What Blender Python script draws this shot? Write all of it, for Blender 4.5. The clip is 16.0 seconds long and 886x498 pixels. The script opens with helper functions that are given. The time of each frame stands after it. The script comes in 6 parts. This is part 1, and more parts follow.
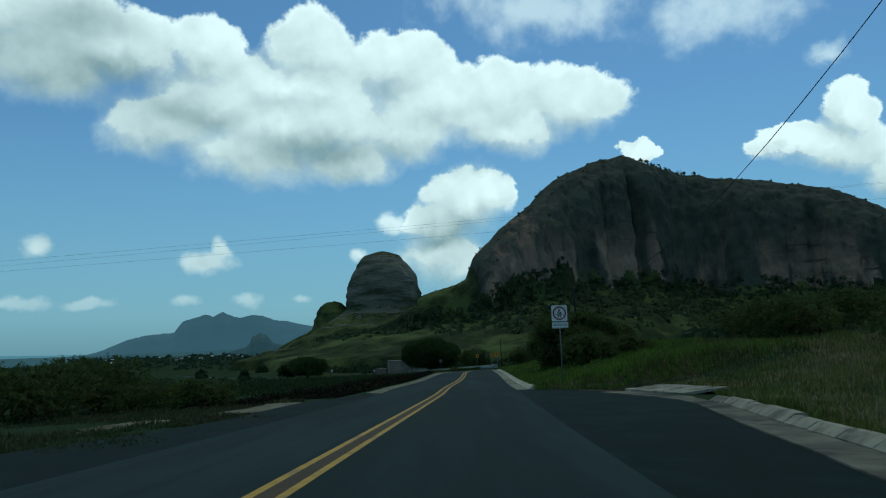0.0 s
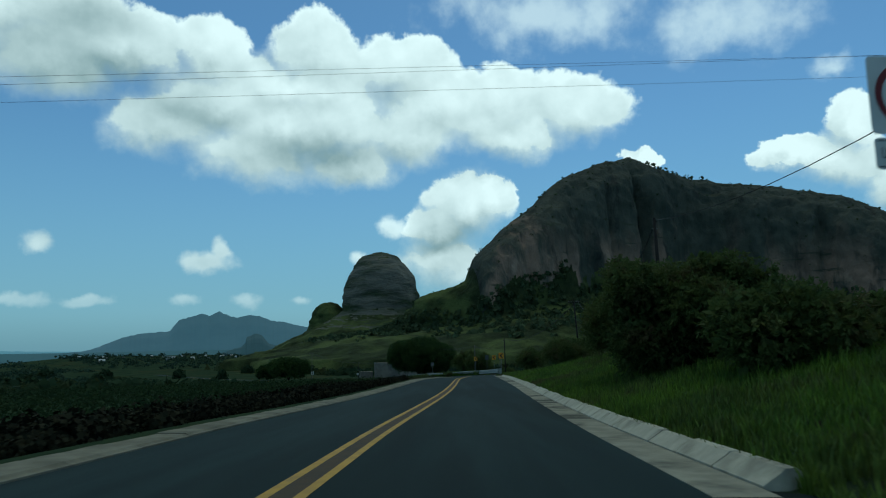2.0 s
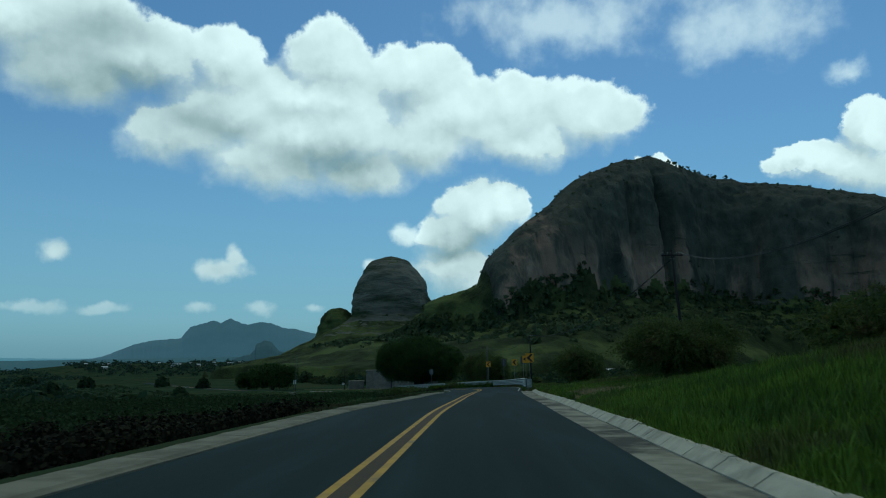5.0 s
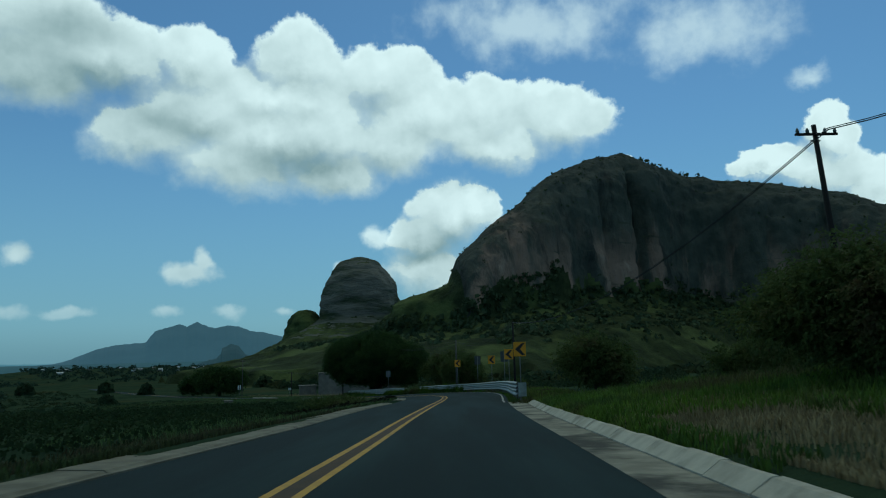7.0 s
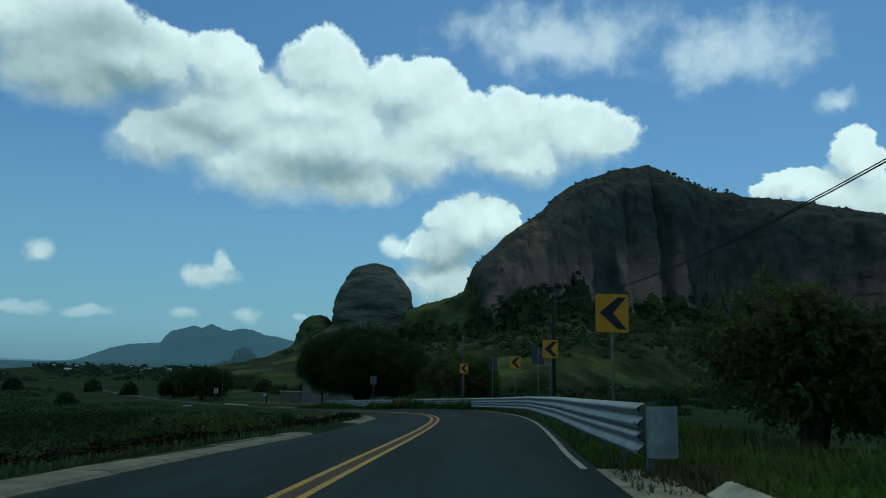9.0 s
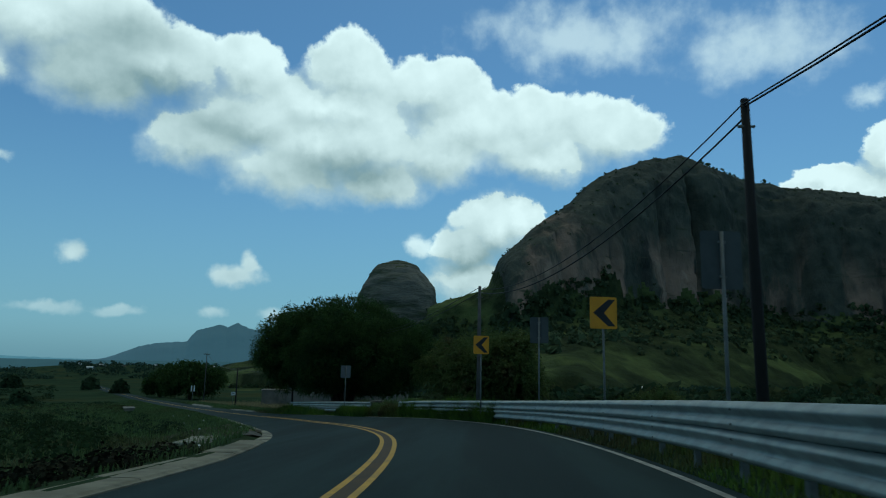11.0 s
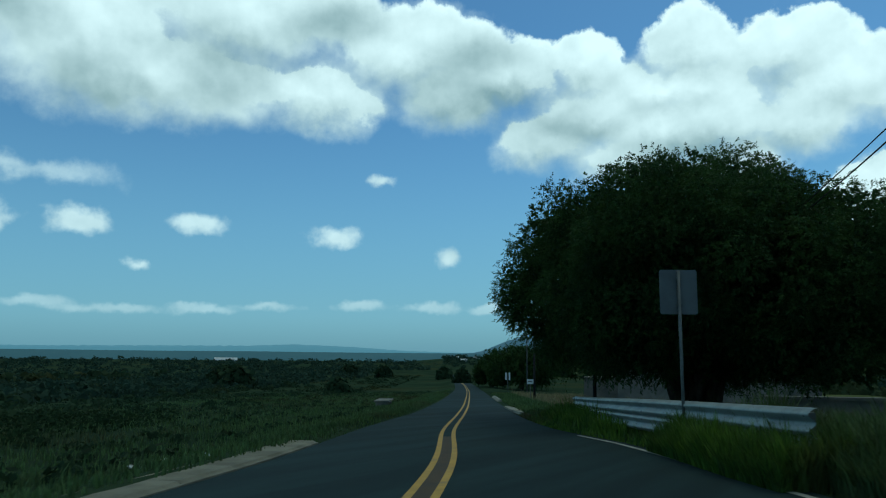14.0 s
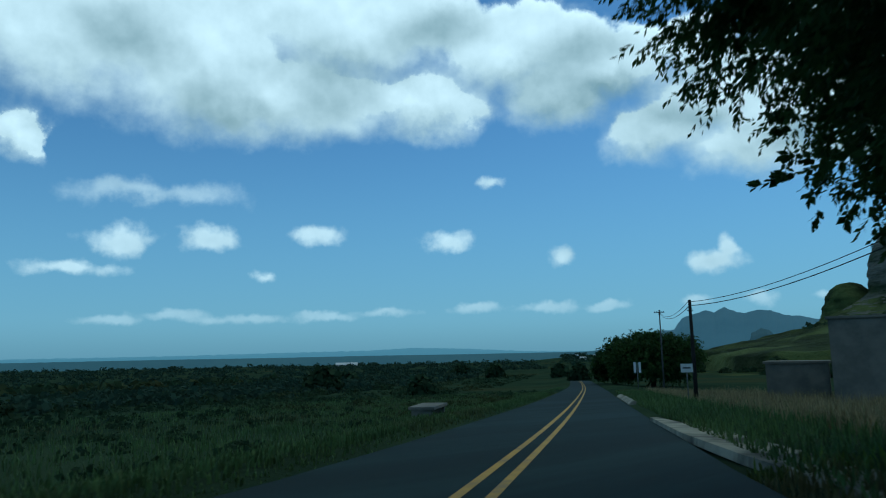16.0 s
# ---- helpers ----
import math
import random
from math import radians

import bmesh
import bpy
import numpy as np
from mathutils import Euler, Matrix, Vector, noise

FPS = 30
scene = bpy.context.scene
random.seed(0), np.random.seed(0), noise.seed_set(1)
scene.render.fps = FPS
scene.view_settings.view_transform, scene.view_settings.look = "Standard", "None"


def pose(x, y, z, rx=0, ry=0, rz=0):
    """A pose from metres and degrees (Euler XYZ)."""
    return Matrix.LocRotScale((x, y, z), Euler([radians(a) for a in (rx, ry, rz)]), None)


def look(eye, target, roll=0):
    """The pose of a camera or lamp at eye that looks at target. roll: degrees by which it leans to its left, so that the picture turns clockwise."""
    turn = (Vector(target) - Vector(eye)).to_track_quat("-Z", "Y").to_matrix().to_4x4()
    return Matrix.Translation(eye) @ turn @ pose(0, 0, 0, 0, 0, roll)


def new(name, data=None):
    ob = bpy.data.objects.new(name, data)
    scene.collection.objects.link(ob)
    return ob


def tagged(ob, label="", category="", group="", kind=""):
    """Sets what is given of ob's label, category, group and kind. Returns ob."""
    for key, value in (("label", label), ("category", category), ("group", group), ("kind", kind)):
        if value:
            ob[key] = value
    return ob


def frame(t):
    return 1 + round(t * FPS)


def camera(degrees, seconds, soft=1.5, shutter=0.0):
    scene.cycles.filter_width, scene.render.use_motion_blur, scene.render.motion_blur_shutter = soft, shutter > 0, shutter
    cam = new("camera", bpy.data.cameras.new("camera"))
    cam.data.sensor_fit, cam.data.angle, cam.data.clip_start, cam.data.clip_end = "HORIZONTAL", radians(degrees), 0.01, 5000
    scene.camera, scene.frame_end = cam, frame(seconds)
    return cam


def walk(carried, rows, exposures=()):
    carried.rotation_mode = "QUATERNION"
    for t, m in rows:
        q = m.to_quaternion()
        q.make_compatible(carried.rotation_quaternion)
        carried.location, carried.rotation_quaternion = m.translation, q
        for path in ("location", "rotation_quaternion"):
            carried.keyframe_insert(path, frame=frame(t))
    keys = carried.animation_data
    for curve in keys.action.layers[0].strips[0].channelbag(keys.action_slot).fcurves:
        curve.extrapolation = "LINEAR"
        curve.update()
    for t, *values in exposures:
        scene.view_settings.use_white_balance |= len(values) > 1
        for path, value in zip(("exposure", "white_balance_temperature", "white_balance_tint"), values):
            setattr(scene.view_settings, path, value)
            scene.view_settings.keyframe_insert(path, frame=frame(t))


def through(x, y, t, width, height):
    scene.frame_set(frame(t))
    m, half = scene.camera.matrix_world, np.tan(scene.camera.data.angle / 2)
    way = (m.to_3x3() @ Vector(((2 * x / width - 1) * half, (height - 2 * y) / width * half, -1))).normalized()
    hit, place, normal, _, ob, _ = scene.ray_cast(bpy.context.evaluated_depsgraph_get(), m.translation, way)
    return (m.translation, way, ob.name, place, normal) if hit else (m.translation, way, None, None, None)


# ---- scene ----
cam = camera(64.38, 16.0, 1.1, 0.12)

PATH = [
    (0.0, pose(0.555, -0.488, 3.065, 97.522, 1.914, 1.136)),
    (0.5, pose(0.759, 7.400, 2.732, 97.220, 1.372, 1.296)),
    (1.0, pose(0.920, 15.212, 2.420, 96.689, 0.574, 2.217)),
    (1.5, pose(1.150, 22.979, 2.097, 97.655, 1.151, 4.017)),
    (2.0, pose(1.318, 30.690, 1.819, 97.896, 0.694, 0.987)),
    (2.5, pose(1.480, 38.207, 1.606, 96.829, 1.366, 0.947)),
    (3.0, pose(1.687, 45.502, 1.384, 97.094, 0.933, 1.065)),
    (3.5, pose(2.021, 52.602, 1.121, 97.156, 0.900, 0.939)),
    (4.0, pose(2.281, 59.432, 0.960, 97.680, 1.001, 2.585)),
    (6.5, pose(3.217, 92.051, 0.214, 98.836, 0.484, 0.339)),
    (7.0, pose(3.559, 97.758, -0.025, 98.678, 1.113, -0.258)),
    (7.5, pose(3.858, 103.724, -0.238, 101.174, -0.296, 0.286)),
    (8.0, pose(4.098, 110.096, -0.477, 99.639, -1.556, 0.629)),
    (10.3, pose(5.653, 144.368, -1.660, 99.625, -0.206, 1.774)),
    (10.5, pose(5.678, 147.114, -1.766, 98.859, -0.127, 1.953)),
    (11.0, pose(5.693, 153.986, -2.019, 99.538, -1.290, 2.897)),
    (11.5, pose(5.503, 160.811, -2.303, 97.709, -2.416, 7.384)),
    (12.0, pose(5.038, 167.504, -2.559, 97.111, -2.262, 8.828)),
    (12.5, pose(4.177, 174.227, -2.842, 97.227, -2.446, 12.998)),
    (13.0, pose(3.013, 180.415, -3.165, 96.149, -2.831, 18.754)),
    (13.5, pose(1.277, 186.492, -3.494, 97.238, -1.943, 24.938)),
    (14.0, pose(-0.966, 192.930, -3.836, 98.417, -0.625, 31.493)),
    (14.5, pose(-3.869, 199.222, -4.257, 99.073, 0.011, 32.476)),
    (15.0, pose(-7.340, 205.307, -4.636, 99.415, -1.328, 35.773)),
    (15.5, pose(-10.780, 211.863, -5.043, 98.533, -0.205, 37.394)),
    (16.0, pose(-14.297, 218.128, -5.490, 98.538, 1.079, 40.991)),
]

# the clip's white balance is cool and slightly green, cooler past the bend
walk(cam, PATH, [(0.0, 0.0, 5850, -10), (4.0, 0.0, 5850, -10), (6.5, -0.12, 5850, -10), (8.2, -0.12, 5800, -10), (10.5, -0.06, 5850, -10), (13.4, 0.0, 5850, -11), (14.0, 0.08, 5650, -13), (14.5, 0.04, 5250, -13), (16.0, 0.0, 5200, -10)])

# ---- light ----
SUN_EL, SUN_AZ = 62.0, -20.0          # degrees up, degrees left of +y


def build_world():
    world = bpy.data.worlds.new("sky")
    scene.world = world
    world.use_nodes = True
    nt = world.node_tree
    nt.nodes.clear()
    N = nt.nodes.new
    L = nt.links.new

    def m(op, a, b=None, c=None, clamp=False):
        n = N("ShaderNodeMath")
        n.operation = op
        n.use_clamp = clamp
        for i, v in enumerate((a, b, c)):
            if v is None:
                continue
            if isinstance(v, (int, float)):
                n.inputs[i].default_value = v
            else:
                L(v, n.inputs[i])
        return n.outputs[0]

    def vm(op, a, b):
        n = N("ShaderNodeVectorMath")
        n.operation = op
        for i, v in enumerate((a, b)):
            if isinstance(v, tuple):
                n.inputs[i].default_value = v
            else:
                L(v, n.inputs[i])
        return n.outputs["Value"] if op in ("LENGTH", "DOT_PRODUCT") else n.outputs[0]

    def fbm(vec, scale, detail, rough=0.55):
        n = N("ShaderNodeTexNoise")
        n.inputs["Scale"].default_value = scale
        n.inputs["Detail"].default_value = detail
        n.inputs["Roughness"].default_value = rough
        L(vec, n.inputs["Vector"])
        return n

    def smooth(v, lo, hi):
        n = N("ShaderNodeMapRange")
        n.interpolation_type = "SMOOTHSTEP"
        n.inputs["From Min"].default_value = lo
        n.inputs["From Max"].default_value = hi
        L(v, n.inputs["Value"])
        return n.outputs[0]

    def mix(f, a, b):
        n = N("ShaderNodeMix")
        n.data_type = "RGBA"
        if isinstance(f, float):
            n.inputs[0].default_value = f
        else:
            L(f, n.inputs[0])
        for k, v in ((6, a), (7, b)):
            if isinstance(v, tuple):
                n.inputs[k].default_value = (*v, 1)
            else:
                L(v, n.inputs[k])
        return n.outputs[2]

    tc = N("ShaderNodeTexCoord")
    d = tc.outputs["Generated"]
    sep = N("ShaderNodeSeparateXYZ")
    L(d, sep.inputs[0])
    az = m("MULTIPLY", m("ARCTAN2", m("MULTIPLY", sep.outputs[0], -1.0), sep.outputs[1]), 180 / math.pi)
    el = m("MULTIPLY", m("ARCSINE", sep.outputs[2]), 180 / math.pi)
    comb = N("ShaderNodeCombineXYZ")
    L(az, comb.inputs[0])
    L(el, comb.inputs[1])
    p = comb.outputs[0]
    # billows: the outline is pushed about at two scales
    w1 = fbm(p, 0.16, 2.0)
    w2 = fbm(p, 0.55, 5.0, 0.6)
    warp = vm("ADD", vm("MULTIPLY", vm("SUBTRACT", w1.outputs["Color"], (0.5, 0.5, 0.5)), (4.0, 2.6, 0)),
              vm("MULTIPLY", vm("SUBTRACT", w2.outputs["Color"], (0.5, 0.5, 0.5)), (2.4, 2.0, 0)))
    q = vm("ADD", p, warp)
    qs = vm("ADD", p, vm("MULTIPLY", warp, (0.5, 0.5, 0)))

    def field(blobs, where):
        """Height above the edge of a cloud: 1 in the heart of a puff, below 0 outside."""
        best = None
        for a, e, ra, re in blobs:
            r = vm("LENGTH", vm("MULTIPLY", vm("SUBTRACT", where, (a, e, 0)), (1 / ra, 1 / re, 0)), (0, 0, 0))
            v = m("SUBTRACT", 1.0, r)
            best = v if best is None else m("SMOOTH_MAX", best, v, 0.35)
        return best

    big = MAIN_CLOUD + WEST_CLOUD + EAST_CLOUD
    great = field(big, q)
    above = field(big, vm("ADD", q, (-0.5, 1.5, 0.0)))
    small = field(SMALL_CLOUDS + LOW_CLOUDS, qs)
    thin = field(THIN_CLOUDS, q)
    # broken cumulus in the rest of the sky
    rest = m("MULTIPLY", m("SUBTRACT", fbm(p, 0.05, 5.0).outputs["Fac"], 0.5), 4.0)
    away = m("MAXIMUM", smooth(el, 36.0, 46.0), m("MAXIMUM", smooth(az, 80.0, 92.0), smooth(m("MULTIPLY", az, -1.0), 40.0, 50.0)))
    rest = m("MULTIPLY", m("MULTIPLY", smooth(rest, 0.0, 0.7), away), smooth(el, 2.0, 8.0))
    puff0 = m("SUBTRACT", fbm(p, 0.34, 6.0, 0.55).outputs["Fac"], 0.5)
    top = m("SUBTRACT", great, above)                     # above 0 on the sunny upper side
    ragged = m("ADD", m("ADD", great, 0.06), m("MULTIPLY", puff0, 0.55))
    # crisp above, feathered below
    crisp = m("MULTIPLY", ragged, m("ADD", 1.4, m("MULTIPLY", smooth(top, -0.10, 0.4), 5.5)))
    a_great = smooth(crisp, 0.0, 1.0)
    a_small = m("MULTIPLY", smooth(m("ADD", small, m("MULTIPLY", puff0, 2.0)), 0.0, 0.75), 0.85)
    a_thin = m("MULTIPLY", smooth(m("ADD", thin, m("MULTIPLY", puff0, 1.7)), -0.1, 1.0), 0.58)
    cover = m("MAXIMUM", m("MAXIMUM", a_great, a_small), m("MAXIMUM", a_thin, m("MULTIPLY", rest, 0.7)))
    pl = vm("ADD", p, (-0.35, 1.0, 0.0))
    lift = m("SUBTRACT", fbm(p, 0.24, 4.0, 0.5).outputs["Fac"], fbm(pl, 0.24, 4.0, 0.5).outputs["Fac"])
    lit = m("ADD", 0.64, m("ADD", m("MULTIPLY", top, 0.50), m("MULTIPLY", lift, 0.75)))
    lit = m("ADD", lit, m("MULTIPLY", smooth(great, 0.25, -0.05), 0.22))
    lit = m("SUBTRACT", lit, m("MULTIPLY", smooth(field(GREY_PUFFS, qs), -0.3, 0.9), 0.5))
    lit = m("MINIMUM", m("MAXIMUM", lit, 0.0), 1.0)
    # clouds out of view are dimmed to lower the light on the ground
    lit = m("MULTIPLY", lit, m("SUBTRACT", 1.0, m("MULTIPLY", away, 0.75)))
    cloud = mix(lit, CLOUD_DARK, CLOUD_LIT)
    # grey cloud added above the view to make light from overhead less blue
    over = m("MULTIPLY", smooth(el, 38.0, 50.0), 0.92)
    cloud = mix(over, cloud, CLOUD_BASE)
    cover = m("MAXIMUM", cover, over)
    sky = N("ShaderNodeTexSky")
    sky.sky_type = "NISHITA"
    sky.sun_disc = False
    sky.sun_elevation, sky.sun_rotation = radians(SUN_EL), radians(-SUN_AZ)
    sky.altitude, sky.dust_density = 1400.0, 1.2
    blue = N("ShaderNodeVectorMath")
    blue.operation = "MULTIPLY"
    L(sky.outputs[0], blue.inputs[0])
    blue.inputs[1].default_value = SKY_GAIN
    # moist air towards the horizon
    haze = m("POWER", m("SUBTRACT", 1.0, smooth(el, -1.0, 26.0)), 1.6)
    air = mix(m("MULTIPLY", haze, 0.8), blue.outputs[0], HAZE)
    air = mix(m("MULTIPLY", smooth(m("MULTIPLY", el, -1.0), -3.2, 0.6), 0.55), air, HAZE_LOW)
    dim = m("MULTIPLY", cover, smooth(el, 0.2, 7.0))
    out = mix(m("MAXIMUM", dim, m("MULTIPLY", cover, 0.45)), air, cloud)
    bg = N("ShaderNodeBackground")
    L(out, bg.inputs[0])
    bg.inputs[1].default_value = SKY_STRENGTH
    L(bg.outputs[0], N("ShaderNodeOutputWorld").inputs[0])


# puffs of cloud: degrees left of +y, degrees up, half width, half height
MAIN_CLOUD = [(30.7, 20.6, 5.4, 3.5), (26.0, 22.1, 5.0, 3.0), (19.6, 22.5, 4.2, 3.0), (18.2, 19.0, 8.2, 3.9), (11.2, 23.4, 3.8, 3.2),
              (10.1, 18.2, 7.4, 4.2), (4.4, 21.8, 4.8, 2.9), (1.6, 19.3, 6.0, 3.3), (-4.1, 19.8, 4.8, 2.9), (-10.6, 18.6, 4.6, 3.0),
              (-4.5, 17.0, 5.5, 2.4), (8.3, 15.0, 5.2, 2.4), (16.0, 15.4, 7.2, 3.2), (22.5, 17.2, 5.4, 2.9), (13.0, 20.5, 9.0, 2.8), (3.2, 17.2, 5.2, 3.0), (-3.0, 18.4, 5.0, 2.6), (14.0, 17.8, 8.0, 3.0)]
WEST_CLOUD = [(70.8, 23.0, 9.0, 5.0), (60.7, 22.6, 10.4, 5.6), (48.4, 25.5, 12.5, 4.4), (51.2, 20.6, 9.6, 3.8), (41.8, 20.0, 6.6, 3.2),
              (34.0, 23.6, 8.5, 3.8), (72.2, 16.2, 2.1, 2.3), (56.0, 20.5, 16.0, 4.0)]
EAST_CLOUD = [(-29.2, 13.0, 3.8, 2.3), (-30.5, 15.4, 1.9, 2.2), (-25.9, 13.7, 2.5, 1.3), (-32.5, 11.2, 2.6, 2.6),
              (-1.4, 11.4, 3.9, 2.8), (1.0, 9.6, 3.4, 2.0), (-3.3, 12.0, 2.0, 2.0), (1.0, 7.0, 3.8, 2.8), (-15.3, 14.6, 1.5, 1.1)]
SMALL_CLOUDS = [(5.2, 9.8, 1.6, 1.1), (7.5, 7.0, 1.1, 0.8), (19.8, 6.5, 2.5, 1.1), (18.4, 7.6, 0.8, 1.3), (31.1, 7.5, 1.6, 1.2),
                (65.7, 8.9, 3.1, 1.5), (59.4, 9.1, 2.7, 1.3), (50.7, 9.8, 3.1, 1.0), (40.3, 9.3, 2.4, 1.2), (55.1, 6.5, 1.3, 0.7),
                (36.9, 14.0, 1.3, 0.7)]
LOW_CLOUDS = [(69.1, 6.7, 3.8, 0.7), (21.4, 3.9, 1.7, 0.6), (16.5, 3.9, 1.6, 0.7), (12.1, 3.8, 1.3, 0.5), (33.0, 3.6, 2.8, 0.6),
              (56.8, 3.0, 5.1, 0.5), (45.7, 3.5, 3.0, 0.5), (62.0, 3.4, 3.4, 0.6), (38.5, 3.7, 2.2, 0.6), (50.5, 3.2, 3.2, 0.5), (28.0, 3.4, 2.0, 0.5), (66.0, 3.0, 3.0, 0.5)]
THIN_CLOUDS = [(-8.5, 26.2, 11.0, 3.2), (-22.0, 24.2, 8.0, 3.2), (34.0, 26.5, 7.0, 1.5), (-29.1, 19.7, 2.0, 1.0), (64.0, 12.5, 8.0, 1.2)]
GREY_PUFFS = [(29.0, 20.6, 7.0, 3.2), (11.0, 15.2, 7.5, 1.8), (58.7, 19.7, 4.0, 2.2), (28.3, 23.4, 5.0, 2.2), (50.0, 21.3, 6.0, 2.6),
              (41.0, 25.8, 6.0, 2.0), (21.5, 18.0, 5.0, 1.8), (0.5, 8.5, 3.4, 2.4), (66.0, 24.0, 5.0, 3.0)]
CLOUD_BASE = (0.28, 0.275, 0.225)
CLOUD_LIT, CLOUD_DARK = (0.88, 0.945, 0.97), (0.27, 0.355, 0.38)
HAZE, HAZE_LOW, SKY_GAIN, SKY_STRENGTH = (0.192, 0.345, 0.452), (0.125, 0.235, 0.305), (0.064, 0.084, 0.095), 1.0
build_world()

sun = new("sun", bpy.data.lights.new("sun", "SUN"))
sun.data.energy, sun.data.angle, sun.data.color = 0.36, radians(20), (1.0, 0.93, 0.76)
sun_to = Vector((-math.sin(radians(SUN_AZ)) * math.cos(radians(SUN_EL)), math.cos(radians(SUN_AZ)) * math.cos(radians(SUN_EL)), math.sin(radians(SUN_EL))))
sun.matrix_world = look(sun_to * 100, (0, 0, 0))


# ---- materials ----
def surface(name, a, b, scale=1.0, rough=0.85, bump=0.25, fine=14.0, c=None, c_scale=0.12, c_from=0.5, metal=0.0, stretch=(1, 1, 1),
            island=0.0, spec=0.3, through=0.0, glow=None, shift=False):
    """Two colours mixed by a noise of the given scale per metre, a third in larger patches, fine relief on top."""
    mt = bpy.data.materials.new(name)
    mt.use_nodes = True
    nt = mt.node_tree
    N, L = nt.nodes.new, nt.links.new
    bsdf = nt.nodes["Principled BSDF"]
    tc, mp = N("ShaderNodeTexCoord"), N("ShaderNodeMapping")
    L(tc.outputs["Object"], mp.inputs[0])
    mp.inputs["Scale"].default_value = stretch
    if shift:
        # alike pieces each take another part of the pattern
        info, far = N("ShaderNodeObjectInfo"), N("ShaderNodeVectorMath")
        far.operation = "SCALE"
        far.inputs[0].default_value = (37.0, 61.0, 23.0)
        L(info.outputs["Random"], far.inputs["Scale"])
        L(far.outputs[0], mp.inputs["Location"])

    def noise_at(s, det, ro=0.6):
        n = N("ShaderNodeTexNoise")
        n.inputs["Scale"].default_value, n.inputs["Detail"].default_value, n.inputs["Roughness"].default_value = s, det, ro
        L(mp.outputs[0], n.inputs["Vector"])
        return n.outputs["Fac"]

    def ramp(v, lo, hi):
        n = N("ShaderNodeMapRange")
        n.interpolation_type = "SMOOTHSTEP"
        n.inputs["From Min"].default_value, n.inputs["From Max"].default_value = lo, hi
        L(v, n.inputs["Value"])
        return n.outputs[0]

    def mix(f, x, y):
        n = N("ShaderNodeMix")
        n.data_type = "RGBA"
        L(f, n.inputs[0])
        for k, v in ((6, x), (7, y)):
            if isinstance(v, tuple):
                n.inputs[k].default_value = (*v, 1)
            else:
                L(v, n.inputs[k])
        return n.outputs[2]

    col = mix(ramp(noise_at(scale, 6), 0.35, 0.65), a, b)
    if c:
        col = mix(ramp(noise_at(c_scale, 4), c_from - 0.08, c_from + 0.12), col, c)
    if island:
        g, hsv, mr = N("ShaderNodeNewGeometry"), N("ShaderNodeHueSaturation"), N("ShaderNodeMapRange")
        L(g.outputs["Random Per Island"], mr.inputs["Value"])
        mr.inputs["To Min"].default_value, mr.inputs["To Max"].default_value = 1 - island, 1 + island
        L(mr.outputs[0], hsv.inputs["Value"])
        L(col, hsv.inputs["Color"])
        col = hsv.outputs[0]
    L(col, bsdf.inputs["Base Color"])
    bsdf.inputs["Roughness"].default_value, bsdf.inputs["Metallic"].default_value = rough, metal
    bsdf.inputs["Specular IOR Level"].default_value = spec
    if through:
        bsdf.inputs["Transmission Weight"].default_value = 0.0
        tr, add, outp = N("ShaderNodeBsdfTranslucent"), N("ShaderNodeMixShader"), nt.nodes["Material Output"]
        L(col, tr.inputs[0])
        add.inputs[0].default_value = through
        L(bsdf.outputs[0], add.inputs[1])
        L(tr.outputs[0], add.inputs[2])
        L(add.outputs[0], outp.inputs[0])
    # emission, used for the haze painted over the far ranges
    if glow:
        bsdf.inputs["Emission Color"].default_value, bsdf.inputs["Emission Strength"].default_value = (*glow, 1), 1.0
    if bump:
        bp = N("ShaderNodeBump")
        bp.inputs["Strength"].default_value, bp.inputs["Distance"].default_value = bump, 0.6 / fine
        L(noise_at(fine, 5), bp.inputs["Height"])
        L(bp.outputs[0], bsdf.inputs["Normal"])
    return mt


ASPHALT = surface("asphalt", (0.0108, 0.0245, 0.0245), (0.0208, 0.0405, 0.0400), 0.8, 0.9, 0.5, 60, c=(0.0105, 0.0218, 0.0215), c_scale=0.45, c_from=0.52, stretch=(1, 0.07, 1), spec=0.14)
OLD_ASPHALT = surface("worn_asphalt", (0.0085, 0.0185, 0.0178), (0.0160, 0.0295, 0.0275), 0.8, 0.95, 0.6, 45, c=(0.0100, 0.0175, 0.0165), c_scale=0.3, spec=0.1)
YELLOW = surface("yellow_paint", (0.56, 0.33, 0.035), (0.44, 0.26, 0.035), 3.0, 0.7, 0.3, 60, c=(0.28, 0.19, 0.07), c_scale=1.2, c_from=0.6)
WHITE_LINE = surface("white_road_paint", (0.44, 0.43, 0.38), (0.28, 0.28, 0.25), 2.5, 0.7, 0.3, 60, c=(0.18, 0.18, 0.16), c_scale=0.9, c_from=0.56)
BROWN_STRIP = surface("stained_asphalt", (0.085, 0.055, 0.025), (0.06, 0.045, 0.026), 2.5, 0.85, 0.4, 60)
CONCRETE = surface("concrete", (0.54, 0.52, 0.42), (0.42, 0.40, 0.32), 1.6, 0.95, 0.4, 30, c=(0.26, 0.25, 0.20), c_scale=0.7, c_from=0.58, spec=0.15, shift=True)
LOW_CONCRETE = surface("dusty_concrete", (0.26, 0.25, 0.19), (0.18, 0.172, 0.13), 1.2, 0.95, 0.5, 20, c=(0.15, 0.145, 0.11), c_scale=0.3, c_from=0.58, spec=0.1, shift=True)
OLD_KERB = surface("old_kerb_concrete", (0.38, 0.36, 0.29), (0.26, 0.25, 0.20), 1.8, 0.95, 0.5, 26, c=(0.14, 0.135, 0.11), c_scale=0.8, c_from=0.55, spec=0.1, shift=True)
